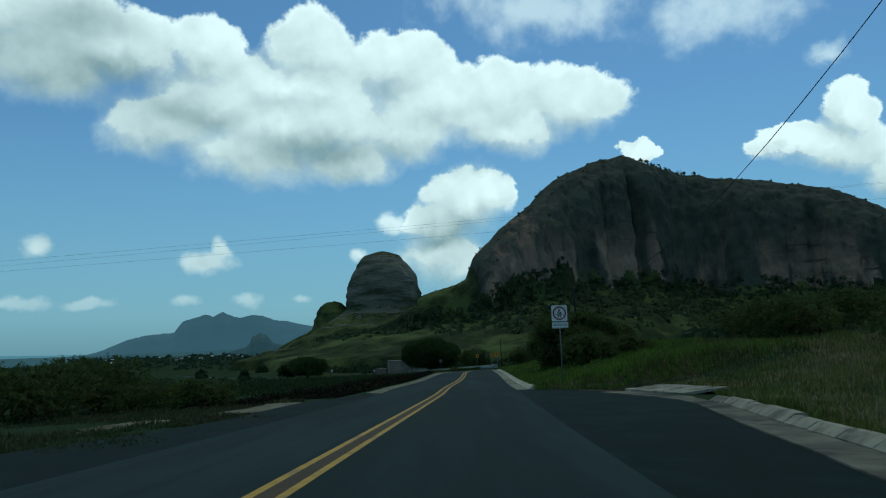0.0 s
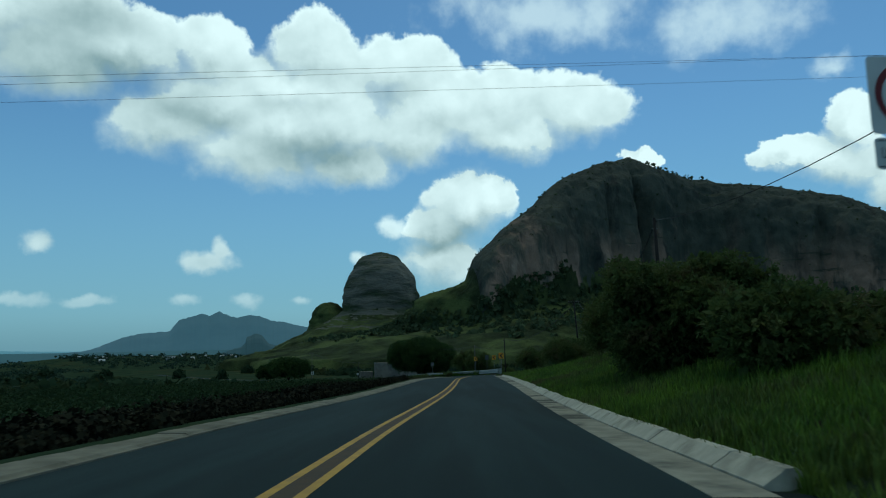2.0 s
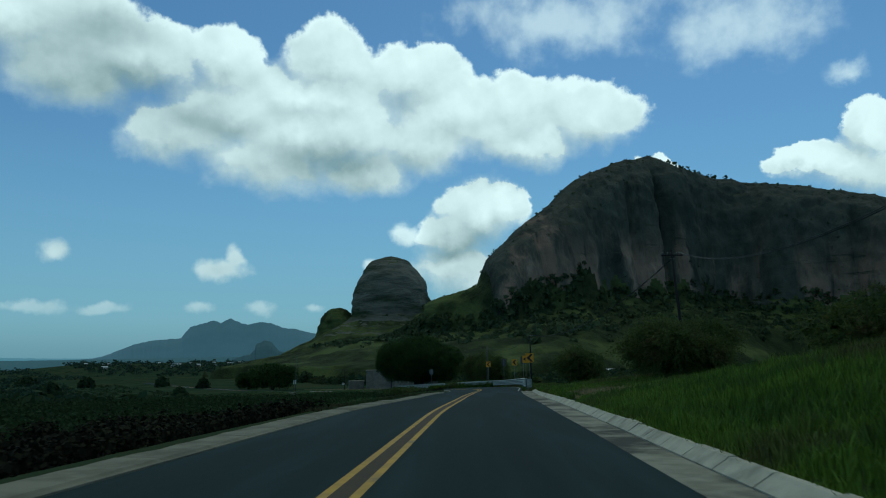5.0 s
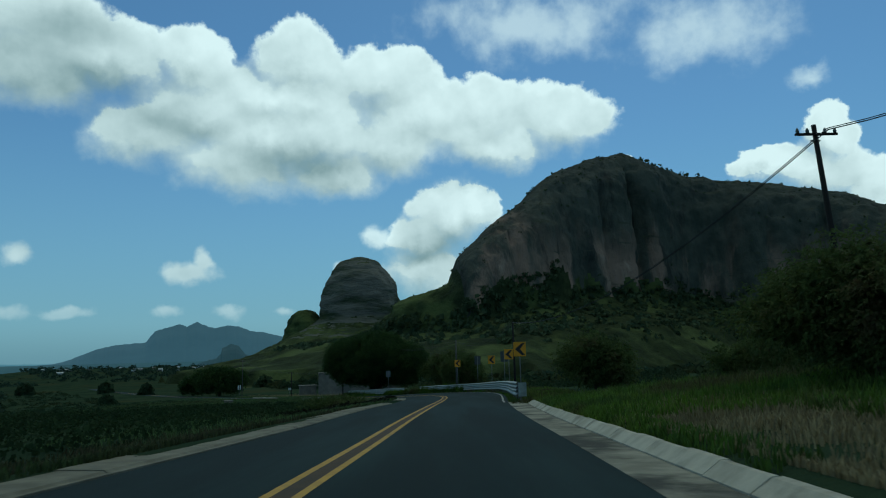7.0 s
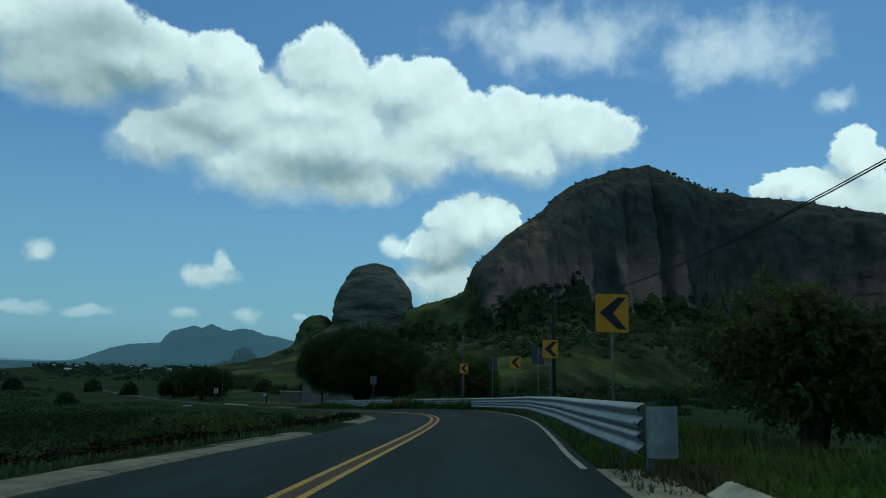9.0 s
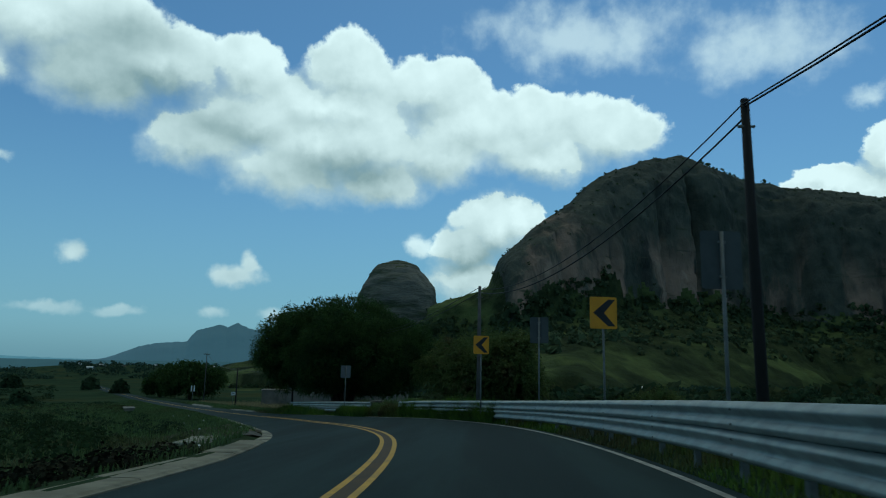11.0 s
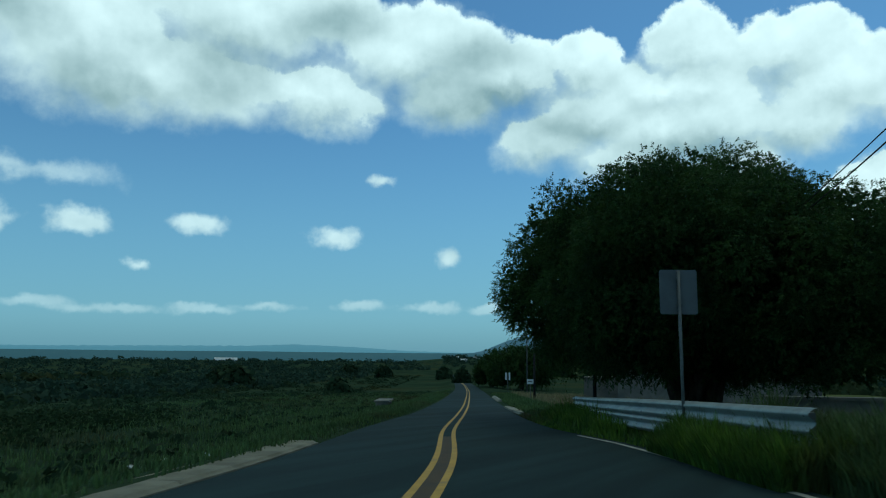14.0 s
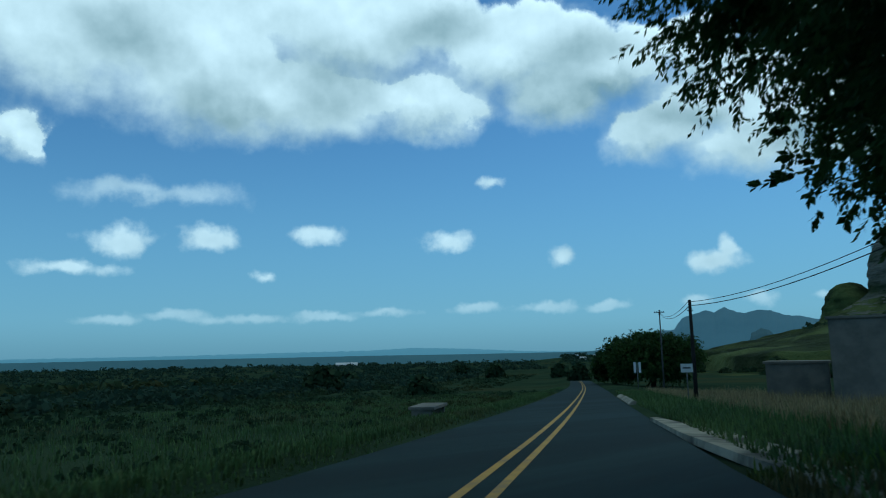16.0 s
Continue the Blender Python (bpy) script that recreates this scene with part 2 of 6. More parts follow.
OLD_GUTTER = surface("old_gutter_concrete", (0.22, 0.21, 0.165), (0.13, 0.125, 0.10), 0.9, 0.95, 0.5, 24, c=(0.07, 0.068, 0.058), c_scale=0.5, c_from=0.52, spec=0.1)
GUTTER = surface("gutter_concrete", (0.36, 0.345, 0.27), (0.24, 0.23, 0.18), 1.2, 0.95, 0.4, 30, c=(0.085, 0.085, 0.072), c_scale=0.55, c_from=0.53, spec=0.1)
EARTH = surface("field_ground", (0.046, 0.072, 0.040), (0.030, 0.050, 0.030), 0.06, 0.95, 0.9, 5, c=(0.060, 0.066, 0.032), c_scale=0.02, c_from=0.58, spec=0.0)

GRASS = surface("grass_blades", (0.125, 0.210, 0.024), (0.062, 0.116, 0.018), 0.45, 0.8, 0, c=(0.092, 0.088, 0.034), c_scale=0.16, c_from=0.54, island=0.45, through=0.3)
FIELD_GRASS = surface("field_grass_blades", (0.098, 0.156, 0.048), (0.074, 0.122, 0.040), 0.2, 0.75, 0, c=(0.09, 0.08, 0.035), c_scale=0.09, c_from=0.6, island=0.45, through=0.25)
DULL_GRASS = surface("dull_grass_blades", (0.060, 0.070, 0.026), (0.075, 0.066, 0.032), 0.5, 0.85, 0, c=(0.05, 0.075, 0.022), c_scale=0.2, c_from=0.52, island=0.4, through=0.2)
HILL_GRASS = surface("olive_grass_blades", (0.150, 0.178, 0.036), (0.165, 0.140, 0.050), 0.35, 0.85, 0, c=(0.090, 0.130, 0.026), c_scale=0.15, c_from=0.5, island=0.4, through=0.3)
DRY_GRASS = surface("dry_grass_blades", (0.30, 0.25, 0.13), (0.20, 0.17, 0.085), 0.4, 0.8, 0, island=0.4, through=0.3)
LEAF = surface("laurel_leaves", (0.029, 0.058, 0.017), (0.068, 0.118, 0.030), 0.8, 0.65, 0, island=0.22, through=0.35, spec=0.15)
BUSH_LEAF = surface("bush_leaves", (0.068, 0.100, 0.030), (0.105, 0.135, 0.042), 0.5, 0.8, 0, island=0.3, through=0.4, c=(0.10, 0.085, 0.04), c_scale=0.6, c_from=0.6, spec=0.15)
BARK = surface("bark", (0.10, 0.08, 0.06), (0.05, 0.04, 0.03), 5, 0.95, 0.9, 12, stretch=(1, 1, 0.25))
STRATA = surface("banded_rock", (0.185, 0.182, 0.150), (0.130, 0.134, 0.110), 0.02, 0.95, 1.0, 0.12, c=(0.05, 0.07, 0.035), c_scale=0.02, c_from=0.5, stretch=(0.4, 0.4, 1.6), spec=0.1)
SCRUB = surface("hill_scrub", (0.046, 0.062, 0.026), (0.024, 0.035, 0.016), 0.06, 0.95, 1.0, 0.25, c=(0.105, 0.135, 0.048), c_scale=0.014, c_from=0.53, spec=0.05)
MEADOW = surface("hill_meadow", (0.060, 0.086, 0.034), (0.036, 0.054, 0.022), 0.03, 0.95, 0.8, 1.5, c=(0.110, 0.125, 0.052), c_scale=0.011, c_from=0.52, spec=0.0)
# bluish colours and a glow put the haze of distance into these ranges
HAZED_BLUE = surface("far_range", (0.06, 0.09, 0.10), (0.05, 0.075, 0.085), 0.004, 1.0, 0, glow=(0.026, 0.062, 0.088))
# blue-green glow that stands in for haze at the plain's far edge
HAZE_BAND = surface("haze_band", (0.03, 0.05, 0.045), (0.02, 0.035, 0.035), 0.006, 1.0, 0, glow=(0.022, 0.056, 0.074))
HAZED_KNOLL = surface("hazed_knoll", (0.03, 0.05, 0.05), (0.02, 0.036, 0.036), 0.01, 1.0, 0, glow=(0.009, 0.027, 0.037))
HAZED_PALE = surface("hazed_farther_range", (0.05, 0.09, 0.10), (0.05, 0.085, 0.10), 0.003, 1.0, 0, glow=(0.075, 0.17, 0.225))
GALV = surface("galvanised_steel", (0.33, 0.37, 0.345), (0.22, 0.25, 0.235), 2.2, 0.45, 0.15, 30, c=(0.30, 0.30, 0.28), c_scale=0.6, c_from=0.6, metal=0.25)
POST_STEEL = surface("post_steel", (0.17, 0.18, 0.17), (0.12, 0.13, 0.12), 4, 0.6, 0.1, 30, metal=0.2)
SIGN_BACK = surface("bare_sign_back", (0.085, 0.095, 0.095), (0.065, 0.075, 0.075), 2, 0.8, 0.05, 30)
SIGN_WHITE = surface("white_sheeting", (0.74, 0.76, 0.74), (0.64, 0.66, 0.64), 2, 0.5, 0.05, 40)
SIGN_RED = surface("red_sheeting", (0.22, 0.03, 0.035), (0.18, 0.025, 0.03), 3, 0.5, 0.05, 40)
SIGN_BLACK = surface("black_sheeting", (0.02, 0.02, 0.022), (0.03, 0.03, 0.03), 3, 0.5, 0.05, 40)
SIGN_AMBER = surface("amber_sheeting", (0.75, 0.34, 0.02), (0.66, 0.29, 0.02), 2, 0.45, 0.05, 40)
POLE_WOOD = surface("tarred_pole_wood", (0.030, 0.026, 0.024), (0.020, 0.018, 0.016), 3, 0.9, 0.6, 14, stretch=(1, 1, 0.2))
POLE_CONC = surface("pole_concrete", (0.12, 0.115, 0.105), (0.08, 0.076, 0.07), 2, 0.9, 0.4, 20)
CABLE = surface("black_cable", (0.015, 0.015, 0.017), (0.02, 0.02, 0.02), 3, 0.6, 0)
WALL = surface("grey_plaster", (0.235, 0.215, 0.175), (0.17, 0.158, 0.13), 0.8, 0.95, 0.4, 12, c=(0.14, 0.14, 0.12), c_scale=0.4, c_from=0.55)
PALE_WALL = surface("pale_plaster", (0.7, 0.7, 0.68), (0.6, 0.6, 0.58), 0.5, 0.9, 0.2, 6)
GREY_BACK = surface("weathered_sign_back", (0.15, 0.165, 0.165), (0.12, 0.13, 0.13), 2, 0.7, 0.05, 30)
GRAVEL = surface("pale_gravel", (0.24, 0.215, 0.16), (0.15, 0.135, 0.10), 1.5, 0.95, 0.6, 25, c=(0.10, 0.09, 0.06), c_scale=0.3, c_from=0.56, spec=0.05)
DIRT = surface("trodden_dirt", (0.085, 0.072, 0.048), (0.055, 0.048, 0.034), 0.9, 0.95, 0.6, 14, c=(0.12, 0.105, 0.075), c_scale=0.3, c_from=0.56, spec=0.05)
WET = surface("damp_silt", (0.050, 0.048, 0.038), (0.075, 0.070, 0.052), 1.2, 0.7, 0.2, 12, spec=0.1)
RUBBLE = surface("pale_rubble", (0.36, 0.34, 0.28), (0.24, 0.225, 0.19), 2.2, 0.95, 0.6, 16, c=(0.15, 0.145, 0.12), c_scale=0.9, c_from=0.55, spec=0.1)
DARK_HOLE = surface("window_opening", (0.03, 0.035, 0.04), (0.02, 0.022, 0.025), 1, 0.4, 0)
LITTER = surface("pale_litter", (0.7, 0.7, 0.68), (0.55, 0.55, 0.52), 6, 0.7, 0.2, 30)



def cliff_stone():
    """Slate-grey weathered rock, bare and brown in patches low on the wall, with long dark water stains and faint bedding."""
    mt = bpy.data.materials.new("cliff_rock")
    mt.use_nodes = True
    nt = mt.node_tree
    N, L = nt.nodes.new, nt.links.new
    bsdf = nt.nodes["Principled BSDF"]
    tc = N("ShaderNodeTexCoord")

    def noise_at(stretch, s, det, ro=0.6, warp=0.0):
        mp, n = N("ShaderNodeMapping"), N("ShaderNodeTexNoise")
        L(tc.outputs["Object"], mp.inputs[0])
        mp.inputs["Location"].default_value = (190.0, 60.0, 0.0)
        mp.inputs["Scale"].default_value = stretch
        L(mp.outputs[0], n.inputs["Vector"])
        n.inputs["Scale"].default_value, n.inputs["Detail"].default_value, n.inputs["Roughness"].default_value, n.inputs["Distortion"].default_value = s, det, ro, warp
        return n.outputs["Fac"]

    def ramp(v, lo, hi):
        n = N("ShaderNodeMapRange")
        n.interpolation_type = "SMOOTHSTEP"
        n.inputs["From Min"].default_value, n.inputs["From Max"].default_value = lo, hi
        L(v, n.inputs["Value"])
        return n.outputs[0]

    def mul(a, b):
        n = N("ShaderNodeMath")
        n.operation = "MULTIPLY"
        L(a, n.inputs[0])
        L(b, n.inputs[1])
        return n.outputs[0]

    def mix(f, x, y):
        n = N("ShaderNodeMix")
        n.data_type = "RGBA"
        L(f, n.inputs[0])
        for k, v in ((6, x), (7, y)):
            if isinstance(v, tuple):
                n.inputs[k].default_value = (*v, 1)
            else:
                L(v, n.inputs[k])
        return n.outputs[2]

    sep, bent = N("ShaderNodeSeparateXYZ"), N("ShaderNodeMath")
    L(tc.outputs["Object"], sep.inputs[0])
    bent.operation = "MULTIPLY_ADD"
    L(noise_at((1, 1, 0.4), 0.012, 4), bent.inputs[0])
    bent.inputs[1].default_value = 170.0
    L(sep.outputs[2], bent.inputs[2])
    bare = mul(ramp(bent.outputs[0], 250.0, 175.0), ramp(noise_at((1, 1, 0.24), 0.017, 6, 0.62, 0.5), 0.47, 0.60))
    col = mix(ramp(noise_at((1, 1, 0.5), 0.05, 6), 0.35, 0.65), (0.094, 0.102, 0.082), (0.056, 0.066, 0.054))
    col = mix(bare, col, (0.29, 0.205, 0.155))
    col = mix(mul(bare, ramp(noise_at((1, 1, 0.5), 0.045, 5), 0.55, 0.68)), col, (0.36, 0.275, 0.21))
    col = mix(ramp(noise_at((1, 1, 0.09), 0.04, 5, 0.6, 0.3), 0.55, 0.68), col, (0.046, 0.050, 0.044))
    col = mix(ramp(noise_at((0.3, 0.3, 2.2), 0.05, 4), 0.60, 0.70), col, (0.075, 0.082, 0.058))
    L(col, bsdf.inputs["Base Color"])
    bsdf.inputs["Roughness"].default_value, bsdf.inputs["Specular IOR Level"].default_value = 0.95, 0.1
    bp = N("ShaderNodeBump")
    bp.inputs["Strength"].default_value, bp.inputs["Distance"].default_value = 1.0, 3.5
    L(noise_at((1, 1, 0.6), 0.13, 6), bp.inputs["Height"])
    L(bp.outputs[0], bsdf.inputs["Normal"])
    return mt


ROCK = cliff_stone()


# ---- helpers for meshes ----
def mesh_of(name, verts, faces, material=None, smooth=False):
    me = bpy.data.meshes.new(name)
    me.from_pydata([tuple(map(float, v)) for v in verts] if not isinstance(verts, np.ndarray) else verts.tolist(), [],
                   [tuple(map(int, f)) for f in faces] if not isinstance(faces, np.ndarray) else faces.tolist())
    if material:
        me.materials.append(material)
    if smooth:
        me.polygons.foreach_set("use_smooth", [True] * len(me.polygons))
    me.update()
    return me


def thing(name, label, category, at=(0, 0, 0), group="", kind="", turn=0.0):
    ob = new(name)
    ob.matrix_world = pose(*at, 0, 0, turn)
    ob.empty_display_size = 0.2
    return tagged(ob, label, category, group, kind)


def part(name, bm, material, parent, label="", smooth=False):
    me = bm
    if isinstance(bm, bmesh.types.BMesh):
        me = bpy.data.meshes.new(name)
        bm.to_mesh(me)
        bm.free()
    if material and not me.materials:
        me.materials.append(material)
    if smooth:
        me.polygons.foreach_set("use_smooth", [True] * len(me.polygons))
    ob = new(name, me)
    ob.parent = parent
    if label:
        ob["label"] = label
    return ob


def box(w, d, h, at=(0, 0, 0), bevel=0.0, bm=None, turn=None):
    bm = bm or bmesh.new()
    got = bmesh.ops.create_cube(bm, size=1.0)["verts"]
    bmesh.ops.scale(bm, vec=(w, d, h), verts=got)
    if bevel:
        edges = list({e for v in got for e in v.link_edges})
        got = bmesh.ops.bevel(bm, geom=edges, offset=bevel, segments=2, affect="EDGES")["verts"]
    if turn:
        bmesh.ops.rotate(bm, verts=got, matrix=turn)
    bmesh.ops.translate(bm, vec=at, verts=got)
    return bm


def rod(points, radii, sides=8, cap=True):
    """A tube along points: vertices and faces."""
    pts = [Vector(p) for p in points]
    verts, faces = [], []
    side = None
    for i, p in enumerate(pts):
        d = (pts[min(i + 1, len(pts) - 1)] - pts[max(i - 1, 0)]).normalized()
        ref = Vector((0, 0, 1)) if abs(d.z) < 0.9 else Vector((1, 0, 0))
        side = d.cross(ref).normalized()
        up = side.cross(d)
        for k in range(sides):
            a = 2 * math.pi * k / sides
            verts.append(p + (side * math.cos(a) + up * math.sin(a)) * radii[i])
        if i:
            b = (i - 1) * sides
            for k in range(sides):
                faces.append((b + k, b + (k + 1) % sides, b + sides + (k + 1) % sides, b + sides + k))
    if cap:
        faces.append(tuple(range(sides))[::-1])
        faces.append(tuple(range(len(verts) - sides, len(verts))))
    return verts, faces


def join_parts(*pieces):
    verts, faces = [], []
    for v, f in pieces:
        k = len(verts)
        verts += list(v)
        faces += [tuple(i + k for i in face) for face in f]
    return verts, faces


# ---- the road's line ----
LINE = [(-3.07, -60.0), (-2.15, -20.0), (-1.52, 5.0), (-1.20, 15.0), (-0.83, 25.0), (-0.42, 35.0), (-0.17, 45.0), (0.21, 54.0), (0.58, 62.0), (0.90, 70.0), (1.17, 80.0), (1.36, 90.0),
        (1.51, 98.0), (1.82, 106.0), (2.13, 114.0), (2.40, 122.0), (2.73, 130.0), (3.10, 138.0), (3.50, 146.0), (3.78, 153.0), (3.93, 160.0), (3.84, 166.0), (3.51, 171.0), (2.43, 179.0),
        (0.85, 185.1), (-1.17, 190.6), (-3.47, 195.5), (-7.42, 203.4), (-13.25, 213.4), (-18.88, 223.8), (-25.09, 235.2), (-38.46, 259.2), (-74.74, 323.2), (-127.74, 412.2), (-199.74, 530.2), (-329.34, 739.5)]
LEVEL = [(-60, 4.2), (0, 1.84), (15, 1.22), (31, 0.62), (45.5, 0.18), (59.4, -0.3), (78, -0.72), (98, -1.22), (110, -1.66), (127, -2.27), (144, -2.86), (161, -3.5),
         (174, -4.04), (186.5, -4.69), (199, -5.46), (212, -6.24), (225, -7.0), (260, -8.7), (323, -11.3), (412, -14.0), (530, -16.5), (740, -19.0)]


def make_line():
    p = np.array(LINE, float)
    q = np.vstack([2 * p[0] - p[1], p, 2 * p[-1] - p[-2]])
    out = []
    for i in range(1, len(q) - 2):
        n = max(4, int(np.linalg.norm(q[i + 1] - q[i]) / 0.4))
        t = np.linspace(0, 1, n, endpoint=False)[:, None]
        # centripetal-like tangents keep long and short spans smooth together
        d0, d1, d2 = np.linalg.norm(q[i] - q[i - 1]), np.linalg.norm(q[i + 1] - q[i]), np.linalg.norm(q[i + 2] - q[i + 1])
        m0 = ((q[i + 1] - q[i]) / d1 * d0 + (q[i] - q[i - 1]) / d0 * d1) / (d0 + d1) * d1
        m1 = ((q[i + 2] - q[i + 1]) / d2 * d1 + (q[i + 1] - q[i]) / d1 * d2) / (d1 + d2) * d1
        out.append((2 * t**3 - 3 * t**2 + 1) * q[i] + (t**3 - 2 * t**2 + t) * m0 + (-2 * t**3 + 3 * t**2) * q[i + 1] + (t**3 - t**2) * m1)
    c = np.vstack(out)
    lv = np.array(LEVEL, float)
    z = np.interp(c[:, 1], lv[:, 0], lv[:, 1])
    s = np.r_[0, np.cumsum(np.linalg.norm(np.diff(c, axis=0), axis=1))]
    u = np.arange(0, s[-1], 0.5)
    c = np.stack([np.interp(u, s, c[:, 0]), np.interp(u, s, c[:, 1])], 1)
    z = np.interp(u, s, z)
    pad = np.r_[np.full(20, z[0]) - 0.0195 * np.arange(-20, 0), z, np.full(20, z[-1])]
    z = np.convolve(pad, np.ones(41) / 41, "valid")
    d = np.gradient(c, axis=0)
    d /= np.linalg.norm(d, axis=1)[:, None]
    s0 = u[np.argmin(abs(c[:, 1]))]
    return u - s0, c, z, d


S, C, Z, D = make_line()
NORM = np.stack([D[:, 1], -D[:, 0]], 1)      # to the right


BANKED = [(118, 0.0), (150, 0.05), (196, 0.05), (226, 0.0)]


def tilt_at(s):
    """How steeply the road leans into its bend."""
    b = np.array(BANKED)
    return np.interp(s, b[:, 0], b[:, 1])


def on_road(s, d, dz=0.0):
    """The place at arc length s (0 at y = 0) and d metres right of the yellow lines."""
    x, y = np.interp(s, S, C[:, 0]), np.interp(s, S, C[:, 1])
    nx, ny = np.interp(s, S, NORM[:, 0]), np.interp(s, S, NORM[:, 1])
    return np.array([x + nx * d, y + ny * d, np.interp(s, S, Z) + (d - 1.9) * tilt_at(s) + dz])


def heading(s):
    """Degrees by which the road points left of +y."""
    return math.degrees(math.atan2(-np.interp(s, S, D[:, 0]), np.interp(s, S, D[:, 1])))


def off_road(x, y):
    """Arc length and distance to the right, for arrays of places."""
    x, y = np.atleast_1d(x).astype(float), np.atleast_1d(y).astype(float)
    so, do = np.empty(len(x)), np.empty(len(x))
    cc, ss, nn, dd = C[::2], S[::2], NORM[::2], D[::2]
    for a in range(0, len(x), 4000):
        b = slice(a, a + 4000)
        i = ((x[b, None] - cc[None, :, 0]) ** 2 + (y[b, None] - cc[None, :, 1]) ** 2).argmin(1)
        ox, oy = x[b] - cc[i, 0], y[b] - cc[i, 1]
        so[b] = ss[i] + ox * dd[i, 0] + oy * dd[i, 1]
        near = ox * nn[i, 0] + oy * nn[i, 1]
        dist = np.hypot(ox, oy)
        do[b] = np.where(near >= 0, dist, -dist)
    return so, do


EDGE_R = [(-60, 3.9), (38, 4.05), (52, 4.0), (66, 3.9), (84, 3.95), (100, 4.1), (128, 4.1), (140, 4.25), (157, 4.8), (172, 5.15), (185, 5.45), (192, 5.45), (198, 5.1), (204, 4.6), (211, 4.3), (218, 3.55), (224, 3.25), (232, 2.95), (245, 2.8), (900, 2.8)]
EDGE_L = [(-60, -3.6), (38, -3.3), (48, -3.45), (80, -3.3), (102, -3.1), (119, -2.7), (126, -2.95), (140, -3.5), (157, -3.7), (170, -3.5), (178, -3.9), (192, -4.1), (204, -3.7), (214, -3.2), (230, -2.6), (900, -2.6)]


def edge_r(s):
    e = np.array(EDGE_R)
    return np.interp(s, e[:, 0], e[:, 1])


def edge_l(s):
    e = np.array(EDGE_L)
    return np.interp(s, e[:, 0], e[:, 1])


def step(v, a, b):
    t = np.clip((v - a) / (b - a), 0, 1)
    return t * t * (3 - 2 * t)


def waves(x, y, size, seed=0.0):
    """Smooth uneven heights, about -1 to 1."""
    k = 2 * math.pi / size
    return (np.sin(k * x + 1.3 * np.sin(0.61 * k * y + seed)) * np.cos(0.83 * k * y + 1.7 * np.sin(0.47 * k * x + 2 * seed))
            + 0.5 * np.sin(2.3 * k * (0.8 * x + 0.6 * y) + seed) * np.cos(1.9 * k * (0.6 * x - 0.8 * y) + 1.1 * seed)) / 1.5


def ground_z(x, y):
    x, y = np.atleast_1d(x).astype(float), np.atleast_1d(y).astype(float)
    s, d = off_road(x, y)
    base = np.interp(s, S, Z) + (np.clip(d, -4, 9) - 1.9) * tilt_at(s)
    er, elf = edge_r(s), edge_l(s)
    r, l = d - er, elf - d
    junction = step(s, -2, 6) * (1 - step(s, 36, 39))          # the side road's mouth
    bank = 0.24 * np.clip(r - 1.9 - 6.0 * junction, 0, 9) * (1 - 0.55 * step(s, 88, 112)) * (1 - step(s, 120, 150)) * (0.6 + 0.4 * step(s, 30, 60))
    bank = bank + 0.05 * np.clip(r - 11, 0, 40) * (1 - step(s, 120, 160))
    bank = bank + (0.03 * np.clip(r - 18, 0, 160) + 0.022 * np.clip(r - 170, 0, 900)) * (1 - 0.9 * step(s, 190, 300))
    verge = 0.24 * step(r, 1.0, 1.45) * (1 - step(s, 126, 136)) * (1 - junction)
    past = step(s, 134, 146) * (0.10 * step(r, 0.3, 1.0) - 0.5 * step(r, 2.5, 9))
    right = bank + verge + past + 0.10 * waves(x, y, 7.0) * step(r, 2, 6) + 0.8 * waves(x, y, 55.0, 1.0) * step(r, 20, 90)
    drop = -0.5 * step(l, 0.8, 5) - 0.022 * np.clip(l - 5, 0, 400) - 0.006 * np.clip(l - 405, 0, 2500)
    left = 0.12 * step(l, 0.3, 0.7) * step(s, 36, 39) * (1 - step(l, 0.9, 2)) + drop + 0.08 * waves(x, y, 6.0) * step(l, 1, 4) + 0.9 * waves(x, y, 120.0, 2.0) * step(l, 30, 150)
    h = base + np.where(d > 0, np.where(r > 0, right, 0), np.where(l > 0, left, 0))
    kerbed = step(s, 36, 38) * (1 - step(s, 134, 137))
    inside = (r < 0.25 + 0.6 * kerbed) & (l < 0.25)
    h = np.where(inside, base - 0.10, h - 0.02)
    h = np.where((junction > 0.4) & (r >= 0.2) & (r < 5.6), base - 0.10, h)
    h = np.where((s > -3) & (s < 36) & (l >= 0.2) & (l < 4.5), base - 0.10, h)
    far = np.hypot(x, y - 120)
    return h + (np.maximum(h, -34.0) - h) * step(far, 200, 900)


def gz(x, y):
    return float(ground_z(x, y)[0])


def steps_out(near, fine, far, growth):
    """Lines at even steps near 0 and ever wider ones towards far."""
    v = [0.0]
    w = fine
    while v[-1] < far:
        if v[-1] > near:
            w *= growth
        v.append(v[-1] + w)
    return np.array(v)


